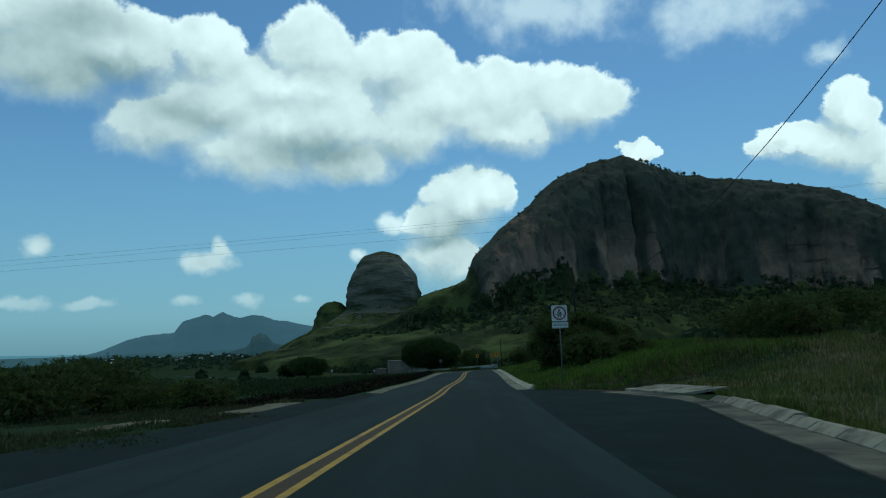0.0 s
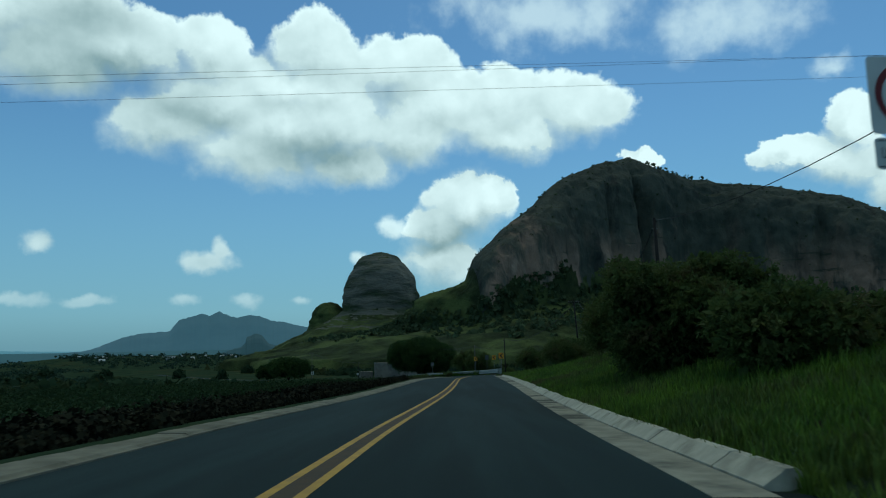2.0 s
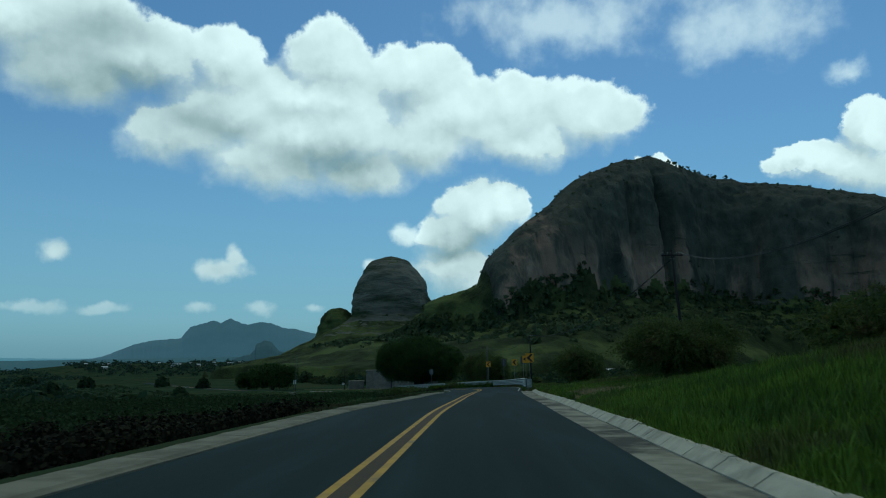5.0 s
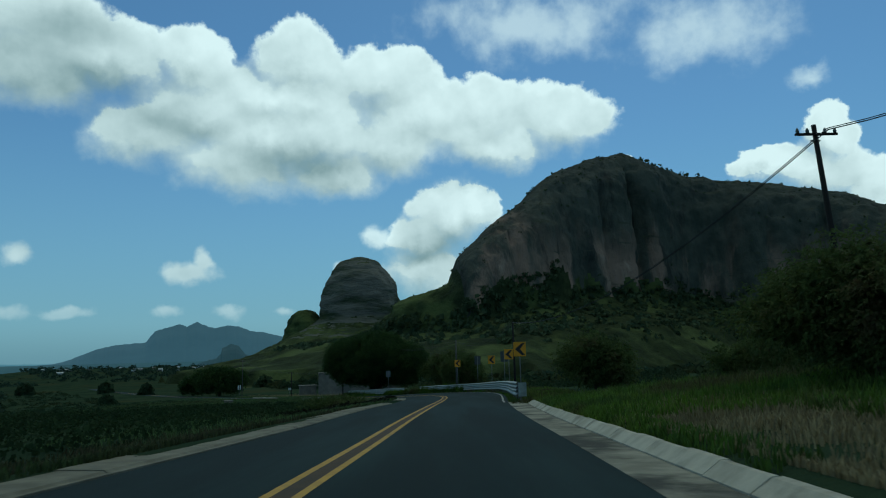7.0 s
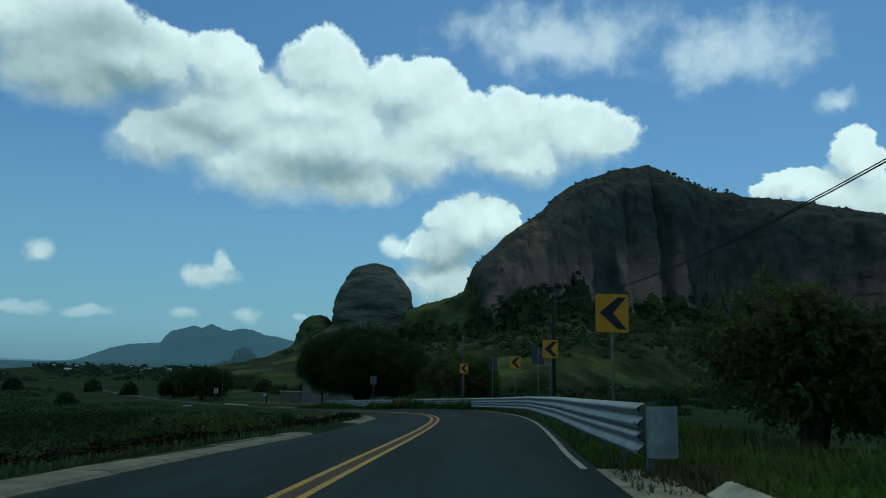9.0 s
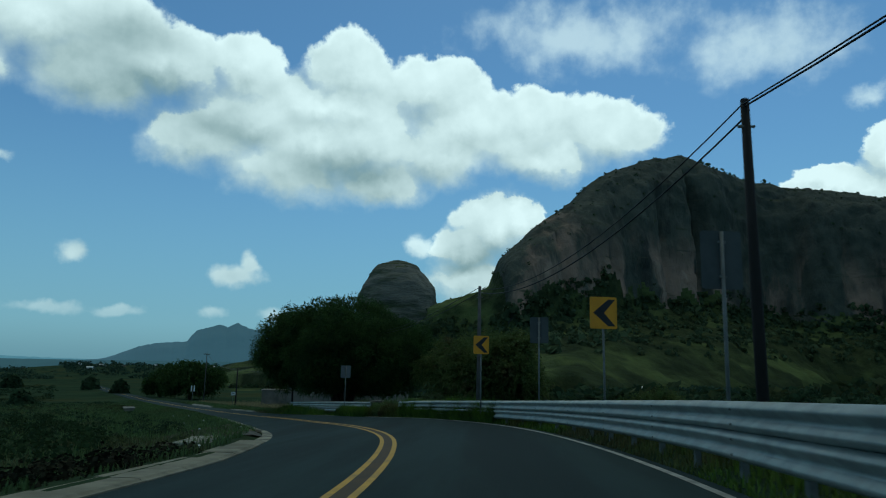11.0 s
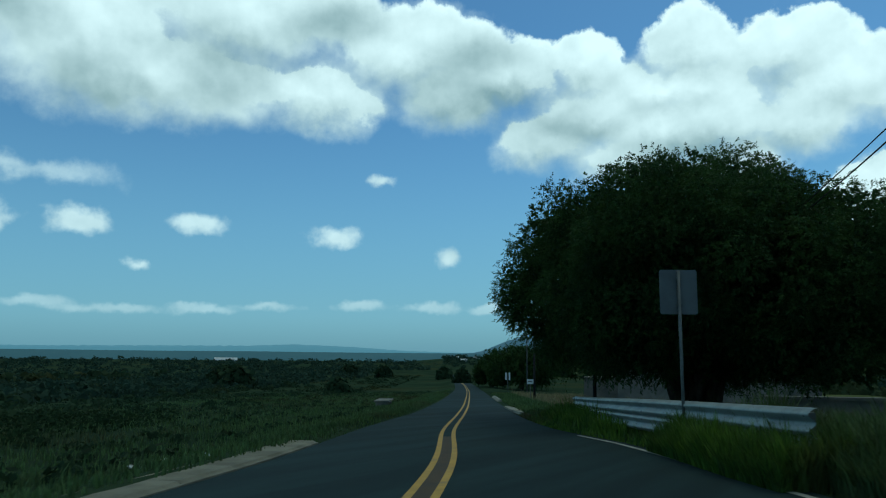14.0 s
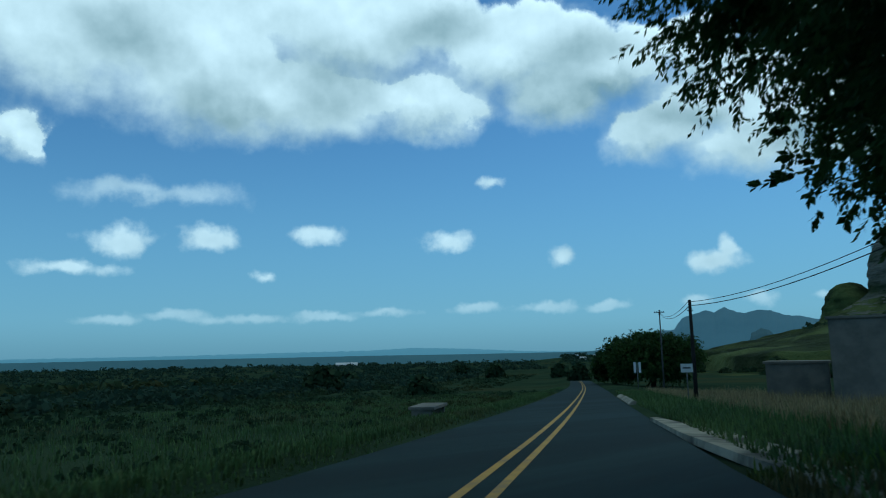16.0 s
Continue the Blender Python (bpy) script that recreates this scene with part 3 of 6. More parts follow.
def build_ground():
    px = steps_out(26, 0.7, 4700, 1.10)
    xs = np.r_[-px[:0:-1], px]
    py = steps_out(115, 1.0, 4600, 1.10)
    ys = np.r_[-py[:0:-1], py] + 125
    gx, gy = np.meshgrid(xs, ys)
    # the fine strip follows the road
    mid = np.interp(gy, C[:, 1], C[:, 0])
    gx = gx + mid * np.exp(-(gx / 220.0) ** 2)
    z = ground_z(gx.ravel(), gy.ravel())
    nx, ny = len(xs), len(ys)
    idx = np.arange(nx * ny).reshape(ny, nx)
    f = np.stack([idx[:-1, :-1], idx[:-1, 1:], idx[1:, 1:], idx[1:, :-1]], -1).reshape(-1, 4)
    me = mesh_of("ground", np.stack([gx.ravel(), gy.ravel(), z], 1), f, EARTH, True)
    me.materials.append(MEADOW)
    cx, cy = (gx[:-1, :-1] + gx[1:, 1:]).ravel() / 2, (gy[:-1, :-1] + gy[1:, 1:]).ravel() / 2
    rim = 40 * waves(cx, cy, 90.0, 3.0)
    me.polygons.foreach_set("material_index", ((cy + rim > 300) & (cx > -130 - 0.05 * (cy - 300) + rim) & (cx + 0.55 * (cy - 225) > 60 + rim)).astype(int))
    return tagged(new("ground", me), "green and brown field ground falling away to the plain", "ground", kind="structure")


ground = build_ground()


def ribbon(name, s0, s1, d0, d1, material, dz=0.0, every=0.5, skirt=0.0, crown=0.0):
    """A strip along the road; d0 and d1 are metres right of the yellow lines, or functions of s."""
    ss = np.arange(s0, s1 + 1e-6, every)
    fa = d0 if callable(d0) else (lambda v: d0)
    fb = d1 if callable(d1) else (lambda v: d1)
    rows = []
    for s in ss:
        a, b = float(fa(s)), float(fb(s))
        ks = np.linspace(a, b, 5 if crown else 2)
        row = [on_road(s, k, dz) for k in ks]
        if skirt:
            row = [on_road(s, a - 0.02, dz - skirt)] + row + [on_road(s, b + 0.02, dz - skirt)]
        rows.append(row)
    w = len(rows[0])
    v = [p for row in rows for p in row]
    f = [(i * w + j, i * w + j + 1, (i + 1) * w + j + 1, (i + 1) * w + j) for i in range(len(rows) - 1) for j in range(w - 1)]
    f = [q[::-1] for q in f]
    return mesh_of(name, v, f, material, False)


# ---- road, kerbs, markings ----
road = tagged(new("road", ribbon("road", -58, 640, edge_l, edge_r, ASPHALT, 0.0, 0.5, 0.25, 1)), "dark asphalt two-lane road with a worn surface", "road", kind="structure")
for nm, a, b in (("road_marking", -0.24, -0.12), ("road_marking", 0.12, 0.24)):
    tagged(new(nm, ribbon(nm, -58, 600, a, b, YELLOW, 0.006)), "worn yellow line painted along the road's middle", "road marking", kind="structure")
tagged(new("road_stain", ribbon("road_stain", -58, 214, -0.12, 0.12, BROWN_STRIP, 0.004)), "brown stained strip between the two yellow lines", "road marking", kind="structure")
tagged(new("edge_line", ribbon("edge_line", 137, 214, lambda s: edge_r(s) - 0.30, lambda s: edge_r(s) - 0.18, WHITE_LINE, 0.006)), "thin faded white line along the road's edge", "road marking", kind="structure")


def apron(name, outline, material, label):
    """A flat patch at road level, its outline in arc length and distance."""
    n = 24
    rows = []
    for i in range(n + 1):
        s = outline[0][0] + (outline[-1][0] - outline[0][0]) * i / n
        o = np.array(outline)
        lo, hi = np.interp(s, o[:, 0], o[:, 1]), np.interp(s, o[:, 0], o[:, 2])
        rows.append([on_road(s, k, -0.012) for k in np.linspace(lo, hi, 8)])
    v = [p for row in rows for p in row]
    f = [(i * 8 + j, (i + 1) * 8 + j, (i + 1) * 8 + j + 1, i * 8 + j + 1) for i in range(n) for j in range(7)]
    return tagged(new(name, mesh_of(name, v, f, material)), label, "pavement", kind="structure")


apron("side_road", [(0, 3.85, 5.2), (9, 3.85, 7.4), (14, 3.85, 8.2), (24, 3.85, 9.6), (28, 3.85, 9.1), (32, 3.85, 8.0), (35, 3.85, 7.2), (36.8, 3.85, 6.4), (38, 3.85, 4.6)], OLD_ASPHALT, "worn asphalt mouth of a side road with grit")
apron("layby", [(-20, -7.0, -3.3), (10, -6.8, -3.2), (19, -5.3, -3.2), (30, -5.8, -3.1), (37.5, -4.4, -3.1)], OLD_ASPHALT, "worn asphalt and gravel edge opposite the side road")


def kerb_section(length, w_top, rise, foot, lean, material=None):
    """One cast length of a rolled kerb, sloped towards the road, with broken-off corners."""
    prof = [(0, -0.06), (0.0, 0.02), (lean, rise - 0.03), (lean + 0.04, rise), (lean + w_top, rise + 0.01), (lean + w_top + 0.05, rise - 0.03), (lean + w_top + 0.06, -0.06)]
    rng = random.Random(int(length * 1000) + int(rise * 777))
    n = 4
    verts, faces = [], []
    for i in range(n + 1):
        y = length * (i / n - 0.5)
        for x, z in prof:
            j = 0.004 if z > 0.03 else 0.0
            verts.append((foot + x + rng.uniform(-j, j), y, z + rng.uniform(-j, j)))
    w = len(prof)
    for i in range(n):
        for k in range(w - 1):
            faces.append((i * w + k, i * w + k + 1, (i + 1) * w + k + 1, (i + 1) * w + k))
    faces.append(tuple(range(w)))
    faces.append(tuple(range(n * w, (n + 1) * w))[::-1])
    return mesh_of("kerb_section", verts, faces, material or CONCRETE)


def kerb_run(name, s0, s1, d_of, meshes, pitch, label, flip=False, skip=()):
    """A row of kerb sections along the road, each a piece of its own."""
    run = thing(name, label, "kerb", kind="structure")
    rng = random.Random(len(name) + int(s0))
    s = s0
    while s + pitch <= s1:
        mid = s + pitch / 2
        if not any(a < mid < b for a, b in skip):
            at = on_road(mid, d_of(mid), rng.uniform(-0.004, 0.004))
            nxt = on_road(mid + 0.5, d_of(mid + 0.5))
            prv = on_road(mid - 0.5, d_of(mid - 0.5))
            turn = math.degrees(math.atan2(-(nxt - prv)[0], (nxt - prv)[1]))
            tilt = math.degrees(math.atan2((nxt - prv)[2], 1.0))
            ob = new("kerb_section", meshes[rng.randrange(len(meshes))])
            ob.parent = run
            ob.matrix_world = pose(*at, -tilt if flip else tilt, rng.uniform(-0.3, 0.3), turn + (180 if flip else 0) + rng.uniform(-0.15, 0.15))
        s += pitch
    return run


def kerb_gap(s):
    """The gutter's width."""
    return np.interp(s, [38, 80, 100, 134], [0.60, 0.62, 0.80, 0.85])


KERBS = [kerb_section(1.46 + 0.01 * k, 0.12 + 0.03 * (k % 2), 0.175 + 0.006 * k, 0.0, 0.19) for k in range(4)]
kerb_run("kerb_right", 38, 134, lambda s: edge_r(s) + kerb_gap(s), KERBS, 1.5, "pale sloped concrete kerb with joints and chipped edges")
tagged(new("gutter", ribbon("gutter", 37.5, 137, lambda s: edge_r(s) - 0.05, lambda s: edge_r(s) + kerb_gap(s) - 0.035, GUTTER, 0.008, 0.5, 0.12)), "stained concrete gutter beside the asphalt", "gutter", kind="structure")
LOW_KERBS = [kerb_section(1.985 + 0.005 * k, 0.70 + 0.03 * k, 0.055 + 0.005 * k, 0.0, 0.08, LOW_CONCRETE) for k in range(3)]
kerb_run("kerb_left", 38, 150, lambda s: edge_l(s) - 0.02, LOW_KERBS, 2.0, "low flat concrete kerb strip beside the field", True)
kerb_run("kerb_bend", 160, 212, lambda s: edge_l(s) - 0.02, LOW_KERBS, 2.0, "low concrete kerb strip round the inside of the bend", True, skip=((178, 190),))
NEAR_KERBS = [kerb_section(1.44 + 0.02 * k, 0.16 + 0.03 * k, 0.15 + 0.02 * k, 0.0, 0.16 + 0.02 * k, OLD_KERB) for k in range(3)]


def corner_line(s):
    return np.interp(s, [0, 5, 10, 14, 18, 21, 24, 27, 32], [5.7, 6.6, 7.5, 8.1, 8.8, 9.3, 9.55, 9.25, 8.2])


kerb_run("kerb_corner", 0.5, 24, corner_line, NEAR_KERBS, 1.5, "old concrete kerb curving into the side road")
tagged(new("gutter", ribbon("gutter", 0, 32, lambda s: corner_line(s) - 0.75, lambda s: corner_line(s) - 0.03 + 0.5 * float(step(s, 24, 26.5)), OLD_GUTTER, 0.012, 0.5, 0.12)), "stained concrete gutter of the side road", "gutter", kind="structure")


# ---- guard rail ----
def rail_offset(s):
    return np.interp(s, [134, 142, 150, 158, 165, 173, 180, 188, 197, 204, 212, 226], [4.65, 4.65, 4.8, 4.95, 5.25, 5.5, 5.7, 5.7, 5.5, 5.0, 4.9, 5.2])


RAIL_TOP, RAIL_LOW = 0.88, 0.50


def rail_sink(s):
    """How far the rail has been set lower, or sunk, round the bend."""
    return np.interp(s, [165, 182, 200, 210, 226], [0.0, 0.10, 0.12, 0.05, 0.0])


def rail_beam(s0, s1, high, sag=0.0):
    """A W-beam: its fold runs along the road."""
    prof = [(0.0, -0.195), (-0.06, -0.175), (-0.125, -0.125), (-0.125, -0.09), (-0.05, -0.03), (-0.03, 0.0), (-0.05, 0.03), (-0.125, 0.09), (-0.125, 0.125), (-0.06, 0.175), (0.0, 0.195)]
    ss = np.arange(s0, s1 + 1e-6, 0.5)
    verts, faces = [], []
    for i, s in enumerate(ss):
        dip = sag * math.sin(math.pi * i / (len(ss) - 1))
        for side in (0.0, 0.006):
            for x, z in prof:
                verts.append(on_road(s, rail_offset(s) + x + side, high + z - dip - rail_sink(s)))
    w = len(prof)
    for i in range(len(ss) - 1):
        for t in range(2):
            a, b = i * 2 * w + t * w, (i + 1) * 2 * w + t * w
            for k in range(w - 1):
                q = (a + k, a + k + 1, b + k + 1, b + k)
                faces.append(q if t else q[::-1])
        a, b = i * 2 * w, (i + 1) * 2 * w
        faces.append((a, a + w, b + w, b))
        faces.append((a + w - 1, b + w - 1, b + 2 * w - 1, a + 2 * w - 1))
    return mesh_of("beam", verts, faces, GALV, True)


def guard_rail(name, s0, s1, label, curl):
    rail = thing(name, label, "guardrail", group="guard rails round the bend")
    s, n = s0, 0
    while s < s1 - 0.1:
        e = min(s + 4.0, s1)
        part("beam", rail_beam(s - (0.15 if n else 0), e, RAIL_TOP), GALV, rail)
        part("beam", rail_beam(s - (0.15 if n else 0), e, RAIL_LOW), GALV, rail)
        for k in (RAIL_TOP + 0.095, RAIL_TOP - 0.095, RAIL_LOW + 0.095, RAIL_LOW - 0.095):
            at = on_road(s + 0.12, rail_offset(s) - 0.125, k - rail_sink(s))
            bolt = bmesh.new()
            bmesh.ops.create_uvsphere(bolt, u_segments=6, v_segments=4, radius=0.018, matrix=Matrix.Translation(at))
            part("bolt", bolt, POST_STEEL, rail)
        s, n = e, n + 1
    s = s0 + 0.5
    while s < s1:
        at = on_road(s, rail_offset(s) + 0.16)
        foot = gz(at[0], at[1]) - 0.15
        bm = box(0.09, 0.12, at[2] + 1.0 - rail_sink(s) - foot, (0, 0, 0), 0.008)
        bmesh.ops.transform(bm, matrix=pose(at[0], at[1], (at[2] + 1.0 - rail_sink(s) + foot) / 2, 0, 0, heading(s)), verts=bm.verts)
        part("post", bm, POST_STEEL, rail)
        at = on_road(s, rail_offset(s) + 0.06, (RAIL_TOP + RAIL_LOW) / 2 - rail_sink(s))
        bm = box(0.12, 0.14, 0.70, (0, 0, 0), 0.01)
        bmesh.ops.transform(bm, matrix=pose(*at, 0, 0, heading(s)), verts=bm.verts)
        part("spacer", bm, POST_STEEL, rail)
        s += 2.0
    if curl:
        # flared, rounded end piece
        ss = np.linspace(0, 1, 9)
        verts, faces = [], []
        for t in ss:
            ang = t * math.pi * 0.9
            for z in (-0.155, -0.09, -0.03, 0.03, 0.09, 0.155):
                verts.append(on_road(s0 - 0.22 * math.sin(ang) - 0.02, rail_offset(s0) + 0.22 * (1 - math.cos(ang)), 0.675 + z * 2.3))
        for i in range(8):
            for k in range(5):
                faces.append((i * 6 + k, i * 6 + k + 1, (i + 1) * 6 + k + 1, (i + 1) * 6 + k))
        ob = part("end_terminal", mesh_of("end_terminal", verts, faces, GALV, True), GALV, rail)
    return rail


guard_rail("guard_rail", 135.5, 198.5, "galvanised corrugated steel guard rail on posts round the bend", True)
guard_rail("guard_rail", 203.0, 225.0, "galvanised steel guard rail half hidden by roadside weeds", False)


# ---- signs ----
def plate(name, w, h, material, parent, at, radius=0.05, thick=0.006, label=""):
    """A rounded plate that faces -y."""
    bm = bmesh.new()
    n = 5
    pts = []
    for cx, cz, a0 in ((w / 2 - radius, h / 2 - radius, 0), (-w / 2 + radius, h / 2 - radius, 90), (-w / 2 + radius, -h / 2 + radius, 180), (w / 2 - radius, -h / 2 + radius, 270)):
        for k in range(n):
            a = radians(a0 + 90 * k / (n - 1))
            pts.append((cx + radius * math.cos(a), 0, cz + radius * math.sin(a)))
    face = bm.faces.new([bm.verts.new(p) for p in pts])
    got = bmesh.ops.extrude_face_region(bm, geom=[face])
    bmesh.ops.translate(bm, vec=(0, thick, 0), verts=[g for g in got["geom"] if isinstance(g, bmesh.types.BMVert)])
    bmesh.ops.recalc_face_normals(bm, faces=bm.faces)
    bmesh.ops.translate(bm, vec=at, verts=bm.verts)
    return part(name, bm, material, parent, label)


def shape(name, outline, material, parent, y, thick=0.002, label="", holes=None):
    """A flat cut-out in x and z at depth y."""
    bm = bmesh.new()
    face = bm.faces.new([bm.verts.new((x, y, z)) for x, z in outline])
    got = bmesh.ops.extrude_face_region(bm, geom=[face])
    bmesh.ops.translate(bm, vec=(0, thick, 0), verts=[g for g in got["geom"] if isinstance(g, bmesh.types.BMVert)])
    bmesh.ops.recalc_face_normals(bm, faces=bm.faces)
    return part(name, bm, material, parent, label)


def ring(name, r0, r1, material, parent, at, thick=0.002, label=""):
    bm = bmesh.new()
    n = 40
    vs = [[bm.verts.new((at[0] + r * math.cos(2 * math.pi * k / n), at[1], at[2] + r * math.sin(2 * math.pi * k / n))) for k in range(n)] for r in (r0, r1)]
    fs = [bm.faces.new((vs[0][k], vs[0][(k + 1) % n], vs[1][(k + 1) % n], vs[1][k])) for k in range(n)]
    got = bmesh.ops.extrude_face_region(bm, geom=fs)
    bmesh.ops.translate(bm, vec=(0, thick, 0), verts=[g for g in got["geom"] if isinstance(g, bmesh.types.BMVert)])
    bmesh.ops.recalc_face_normals(bm, faces=bm.faces)
    return part(name, bm, material, parent, label)


def pipe(name, p, r, material, parent, label="", sides=10):
    v, f = rod(p, r, sides)
    return part(name, mesh_of(name, v, f, material, True), material, parent, label)


def words(name, text, size, material, parent, at, width):
    cu = bpy.data.curves.new(name, "FONT")
    cu.body, cu.size, cu.align_x, cu.align_y, cu.extrude = text, size, "CENTER", "CENTER", 0.001
    tmp = bpy.data.objects.new(name, cu)
    scene.collection.objects.link(tmp)
    bpy.context.view_layer.update()
    me = bpy.data.meshes.new_from_object(tmp)
    bpy.data.objects.remove(tmp)
    xs = [v.co.x for v in me.vertices]
    k = width / (max(xs) - min(xs))
    for v in me.vertices:
        x, y, z = v.co
        v.co = (at[0] + x * k, at[1] - z, at[2] + y)
    me.materials.clear()
    me.materials.append(material)
    me.update()
    return part(name, me, material, parent)


def belt_sign(x, y, zs, turn):
    """Square regulation sign with a round emblem and a lettered plate below."""
    foot = gz(x, y)
    t = thing("belt_sign", "white square road sign with red ring and lettered plate below", "road sign", (x, y, foot), turn=turn)
    top = zs - foot
    pipe("post", [(0, 0.04, -0.3), (0, 0.04, top - 0.05)], [0.03, 0.03], POST_STEEL, t, "grey steel post")
    plate("panel", 0.86, 0.86, SIGN_WHITE, t, (0, 0, top - 0.43), 0.06)
    ring("emblem_ring", 0.29, 0.365, SIGN_RED, t, (0, -0.004, top - 0.43), label="dark red ring")
    c = top - 0.43
    # seated emblem as plain shapes
    shape("emblem_disc", [(0.055 * math.cos(a / 12 * 6.2832), c + 0.17 + 0.055 * math.sin(a / 12 * 6.2832)) for a in range(12)], SIGN_BLACK, t, -0.004)
    shape("emblem_body", [(-0.075, c + 0.10), (0.075, c + 0.10), (0.125, c - 0.03), (0.085, c - 0.05), (0.07, c - 0.05), (-0.07, c - 0.05), (-0.085, c - 0.05), (-0.125, c - 0.03)], SIGN_BLACK, t, -0.004)
    shape("emblem_seat", [(-0.10, c - 0.10), (0.10, c - 0.10), (0.10, c - 0.24), (0.055, c - 0.24), (0.055, c - 0.15), (-0.055, c - 0.15), (-0.055, c - 0.24), (-0.10, c - 0.24)], SIGN_BLACK, t, -0.004)
    shape("emblem_strap", [(0.115, c + 0.14), (0.135, c + 0.12), (-0.10, c - 0.04), (-0.115, c - 0.02)], SIGN_WHITE, t, -0.0075)
    shape("emblem_line", [(-0.24, c - 0.065), (0.24, c - 0.065), (0.24, c - 0.085), (-0.24, c - 0.085)], SIGN_BACK, t, -0.004)
    plate("name_plate", 0.88, 0.34, SIGN_WHITE, t, (0.02, 0, top - 1.07), 0.05)
    words("lettering", "USO OBLIGATORIO", 0.17, SIGN_BLACK, t, (0.02, -0.003, top - 1.07), 0.74)
    for z in (top - 0.93, top - 1.21):
        shape("rule", [(-0.39, z + 0.006), (0.43, z + 0.006), (0.43, z - 0.006), (-0.39, z - 0.006)], SIGN_BACK, t, -0.003)
    for z in (top - 0.15, top - 0.71):
        box_bm = box(0.10, 0.03, 0.05, (0, 0.022, z), 0.004)
        part("bracket", box_bm, POST_STEEL, t)
    return t


belt_sign(6.15, 37.93, 4.83, 4.0)


def chevron_sign(x, y, zc, turn, first=None):
    foot = gz(x, y)
    t = thing("chevron_sign", "amber curve sign with a black chevron on a thin steel post", "road sign", (x, y, foot), group="chevron signs round the bend", turn=turn)
    c = zc - foot
    pipe("post", [(0.03, 0.05, -0.3), (0.0, 0.05, c + 0.36)], [0.03, 0.03], POST_STEEL, t, "grey steel post")
    plate("panel", 0.76, 0.86, SIGN_AMBER, t, (0, 0, c), 0.05)
    shape("chevron", [(0.13, c + 0.36), (0.33, c + 0.36), (0.02, c), (0.33, c - 0.36), (0.13, c - 0.36), (-0.29, c)], SIGN_BLACK, t, -0.004)
    for z in (c + 0.24, c - 0.24):
        part("bracket", box(0.10, 0.035, 0.05, (0, 0.03, z), 0.004), POST_STEEL, t)
    return t


chevron_sign(8.38, 140.6, 0.32, 6)
chevron_sign(9.47, 158.85, 0.05, 5)
chevron_sign(9.03, 173.24, -0.47, 10)
chevron_sign(5.78, 187.76, -0.93, 16)


def sign_back(name, x, y, zc, w, h, turn, label, back=None):
    foot = gz(x, y)
    t = thing(name, label, "road sign", (x, y, foot), turn=turn)
    c = zc - foot
    pipe("post", [(0, -0.04, -0.3), (0, -0.04, c + h / 2 - 0.02)], [0.032, 0.032], POST_STEEL, t, "grey steel post")
    plate("panel", w, h, back or SIGN_BACK, t, (0, 0, c), 0.05)
    part("stiffener", box(0.07, 0.03, h * 0.9, (0, -0.016, c), 0.005), SIGN_BACK, t)
    for z in (c + h * 0.3, c - h * 0.3):
        part("bracket", box(0.14, 0.03, 0.05, (0, -0.035, z), 0.004), POST_STEEL, t)
    return t


sign_back("sign_from_behind", -4.45, 208.0, -2.52, 0.78, 0.93, 30, "road sign seen from its bare grey back on a post", GREY_BACK)


sign_back("sign_from_behind", 9.7, 165.8, -0.15, 0.70, 0.98, 6, "curve sign seen from its bare grey back on a post")
sign_back("sign_from_behind", 7.95, 181.0, -0.55, 0.70, 0.98, -14, "curve sign seen from its bare grey back on a post")


def notice_board(x, y, zc, turn):
    foot = gz(x, y)
    t = thing("notice_board", "small white notice board on two crossed legs in the grass", "notice board", (x, y, foot), turn=turn)
    c = zc - foot
    plate("panel", 0.62, 0.66, SIGN_WHITE, t, (0, 0, c), 0.02, 0.02)
    pipe("leg", [(-0.05, 0.03, -0.2), (-0.2, 0.03, c + 0.2)], [0.02, 0.02], POST_STEEL, t)
    pipe("leg", [(0.05, 0.03, -0.2), (0.2, 0.03, c + 0.2)], [0.02, 0.02], POST_STEEL, t)
    for k in range(4):
        z = c + 0.22 - 0.13 * k
        shape("bar", [(-0.24, z), (0.22 - 0.06 * (k % 2), z), (0.22 - 0.06 * (k % 2), z - 0.05), (-0.24, z - 0.05)], SIGN_BACK, t, -0.003)
    return t


notice_board(12.66, 76.5, 2.28, -8)


# ---- poles and cables ----
def utility_pole(x, y, top, material, label, arms=0, lean=0.0, base=None, turn=0.0, lamp=False):
    foot = gz(x, y) if base is None else base
    t = thing("utility_pole", label, "utility pole", (x, y, foot), turn=turn)
    h = top - foot
    pipe("shaft", [(lean * -0.2, 0, -0.4), (lean * h / 2, 0, h / 2), (lean * h, 0, h)], [0.115, 0.10, 0.08], material, t)
    for k in range(arms):
        part("crossarm", box(1.45, 0.08, 0.08, (lean * h, -0.12, h - 0.35 - 0.5 * k), 0.008), POLE_WOOD, t)
        for dx in (-0.64, -0.3, 0.3, 0.64):
            pipe("insulator", [(lean * h + dx, -0.12, h - 0.3 - 0.5 * k), (lean * h + dx, -0.12, h - 0.22 - 0.5 * k), (lean * h + dx, -0.12, h - 0.13 - 0.5 * k)], [0.05, 0.06, 0.025], POST_STEEL, t, "grey ceramic insulator")
    pipe("cable_clamp", [(lean * h - 0.16, -0.02, h - 0.55), (lean * h + 0.16, -0.02, h - 0.55)], [0.03, 0.03], POST_STEEL, t)
    pipe("cap", [(lean * h, 0, h), (lean * h, 0, h + 0.02)], [0.085, 0.06], material, t)
    return t


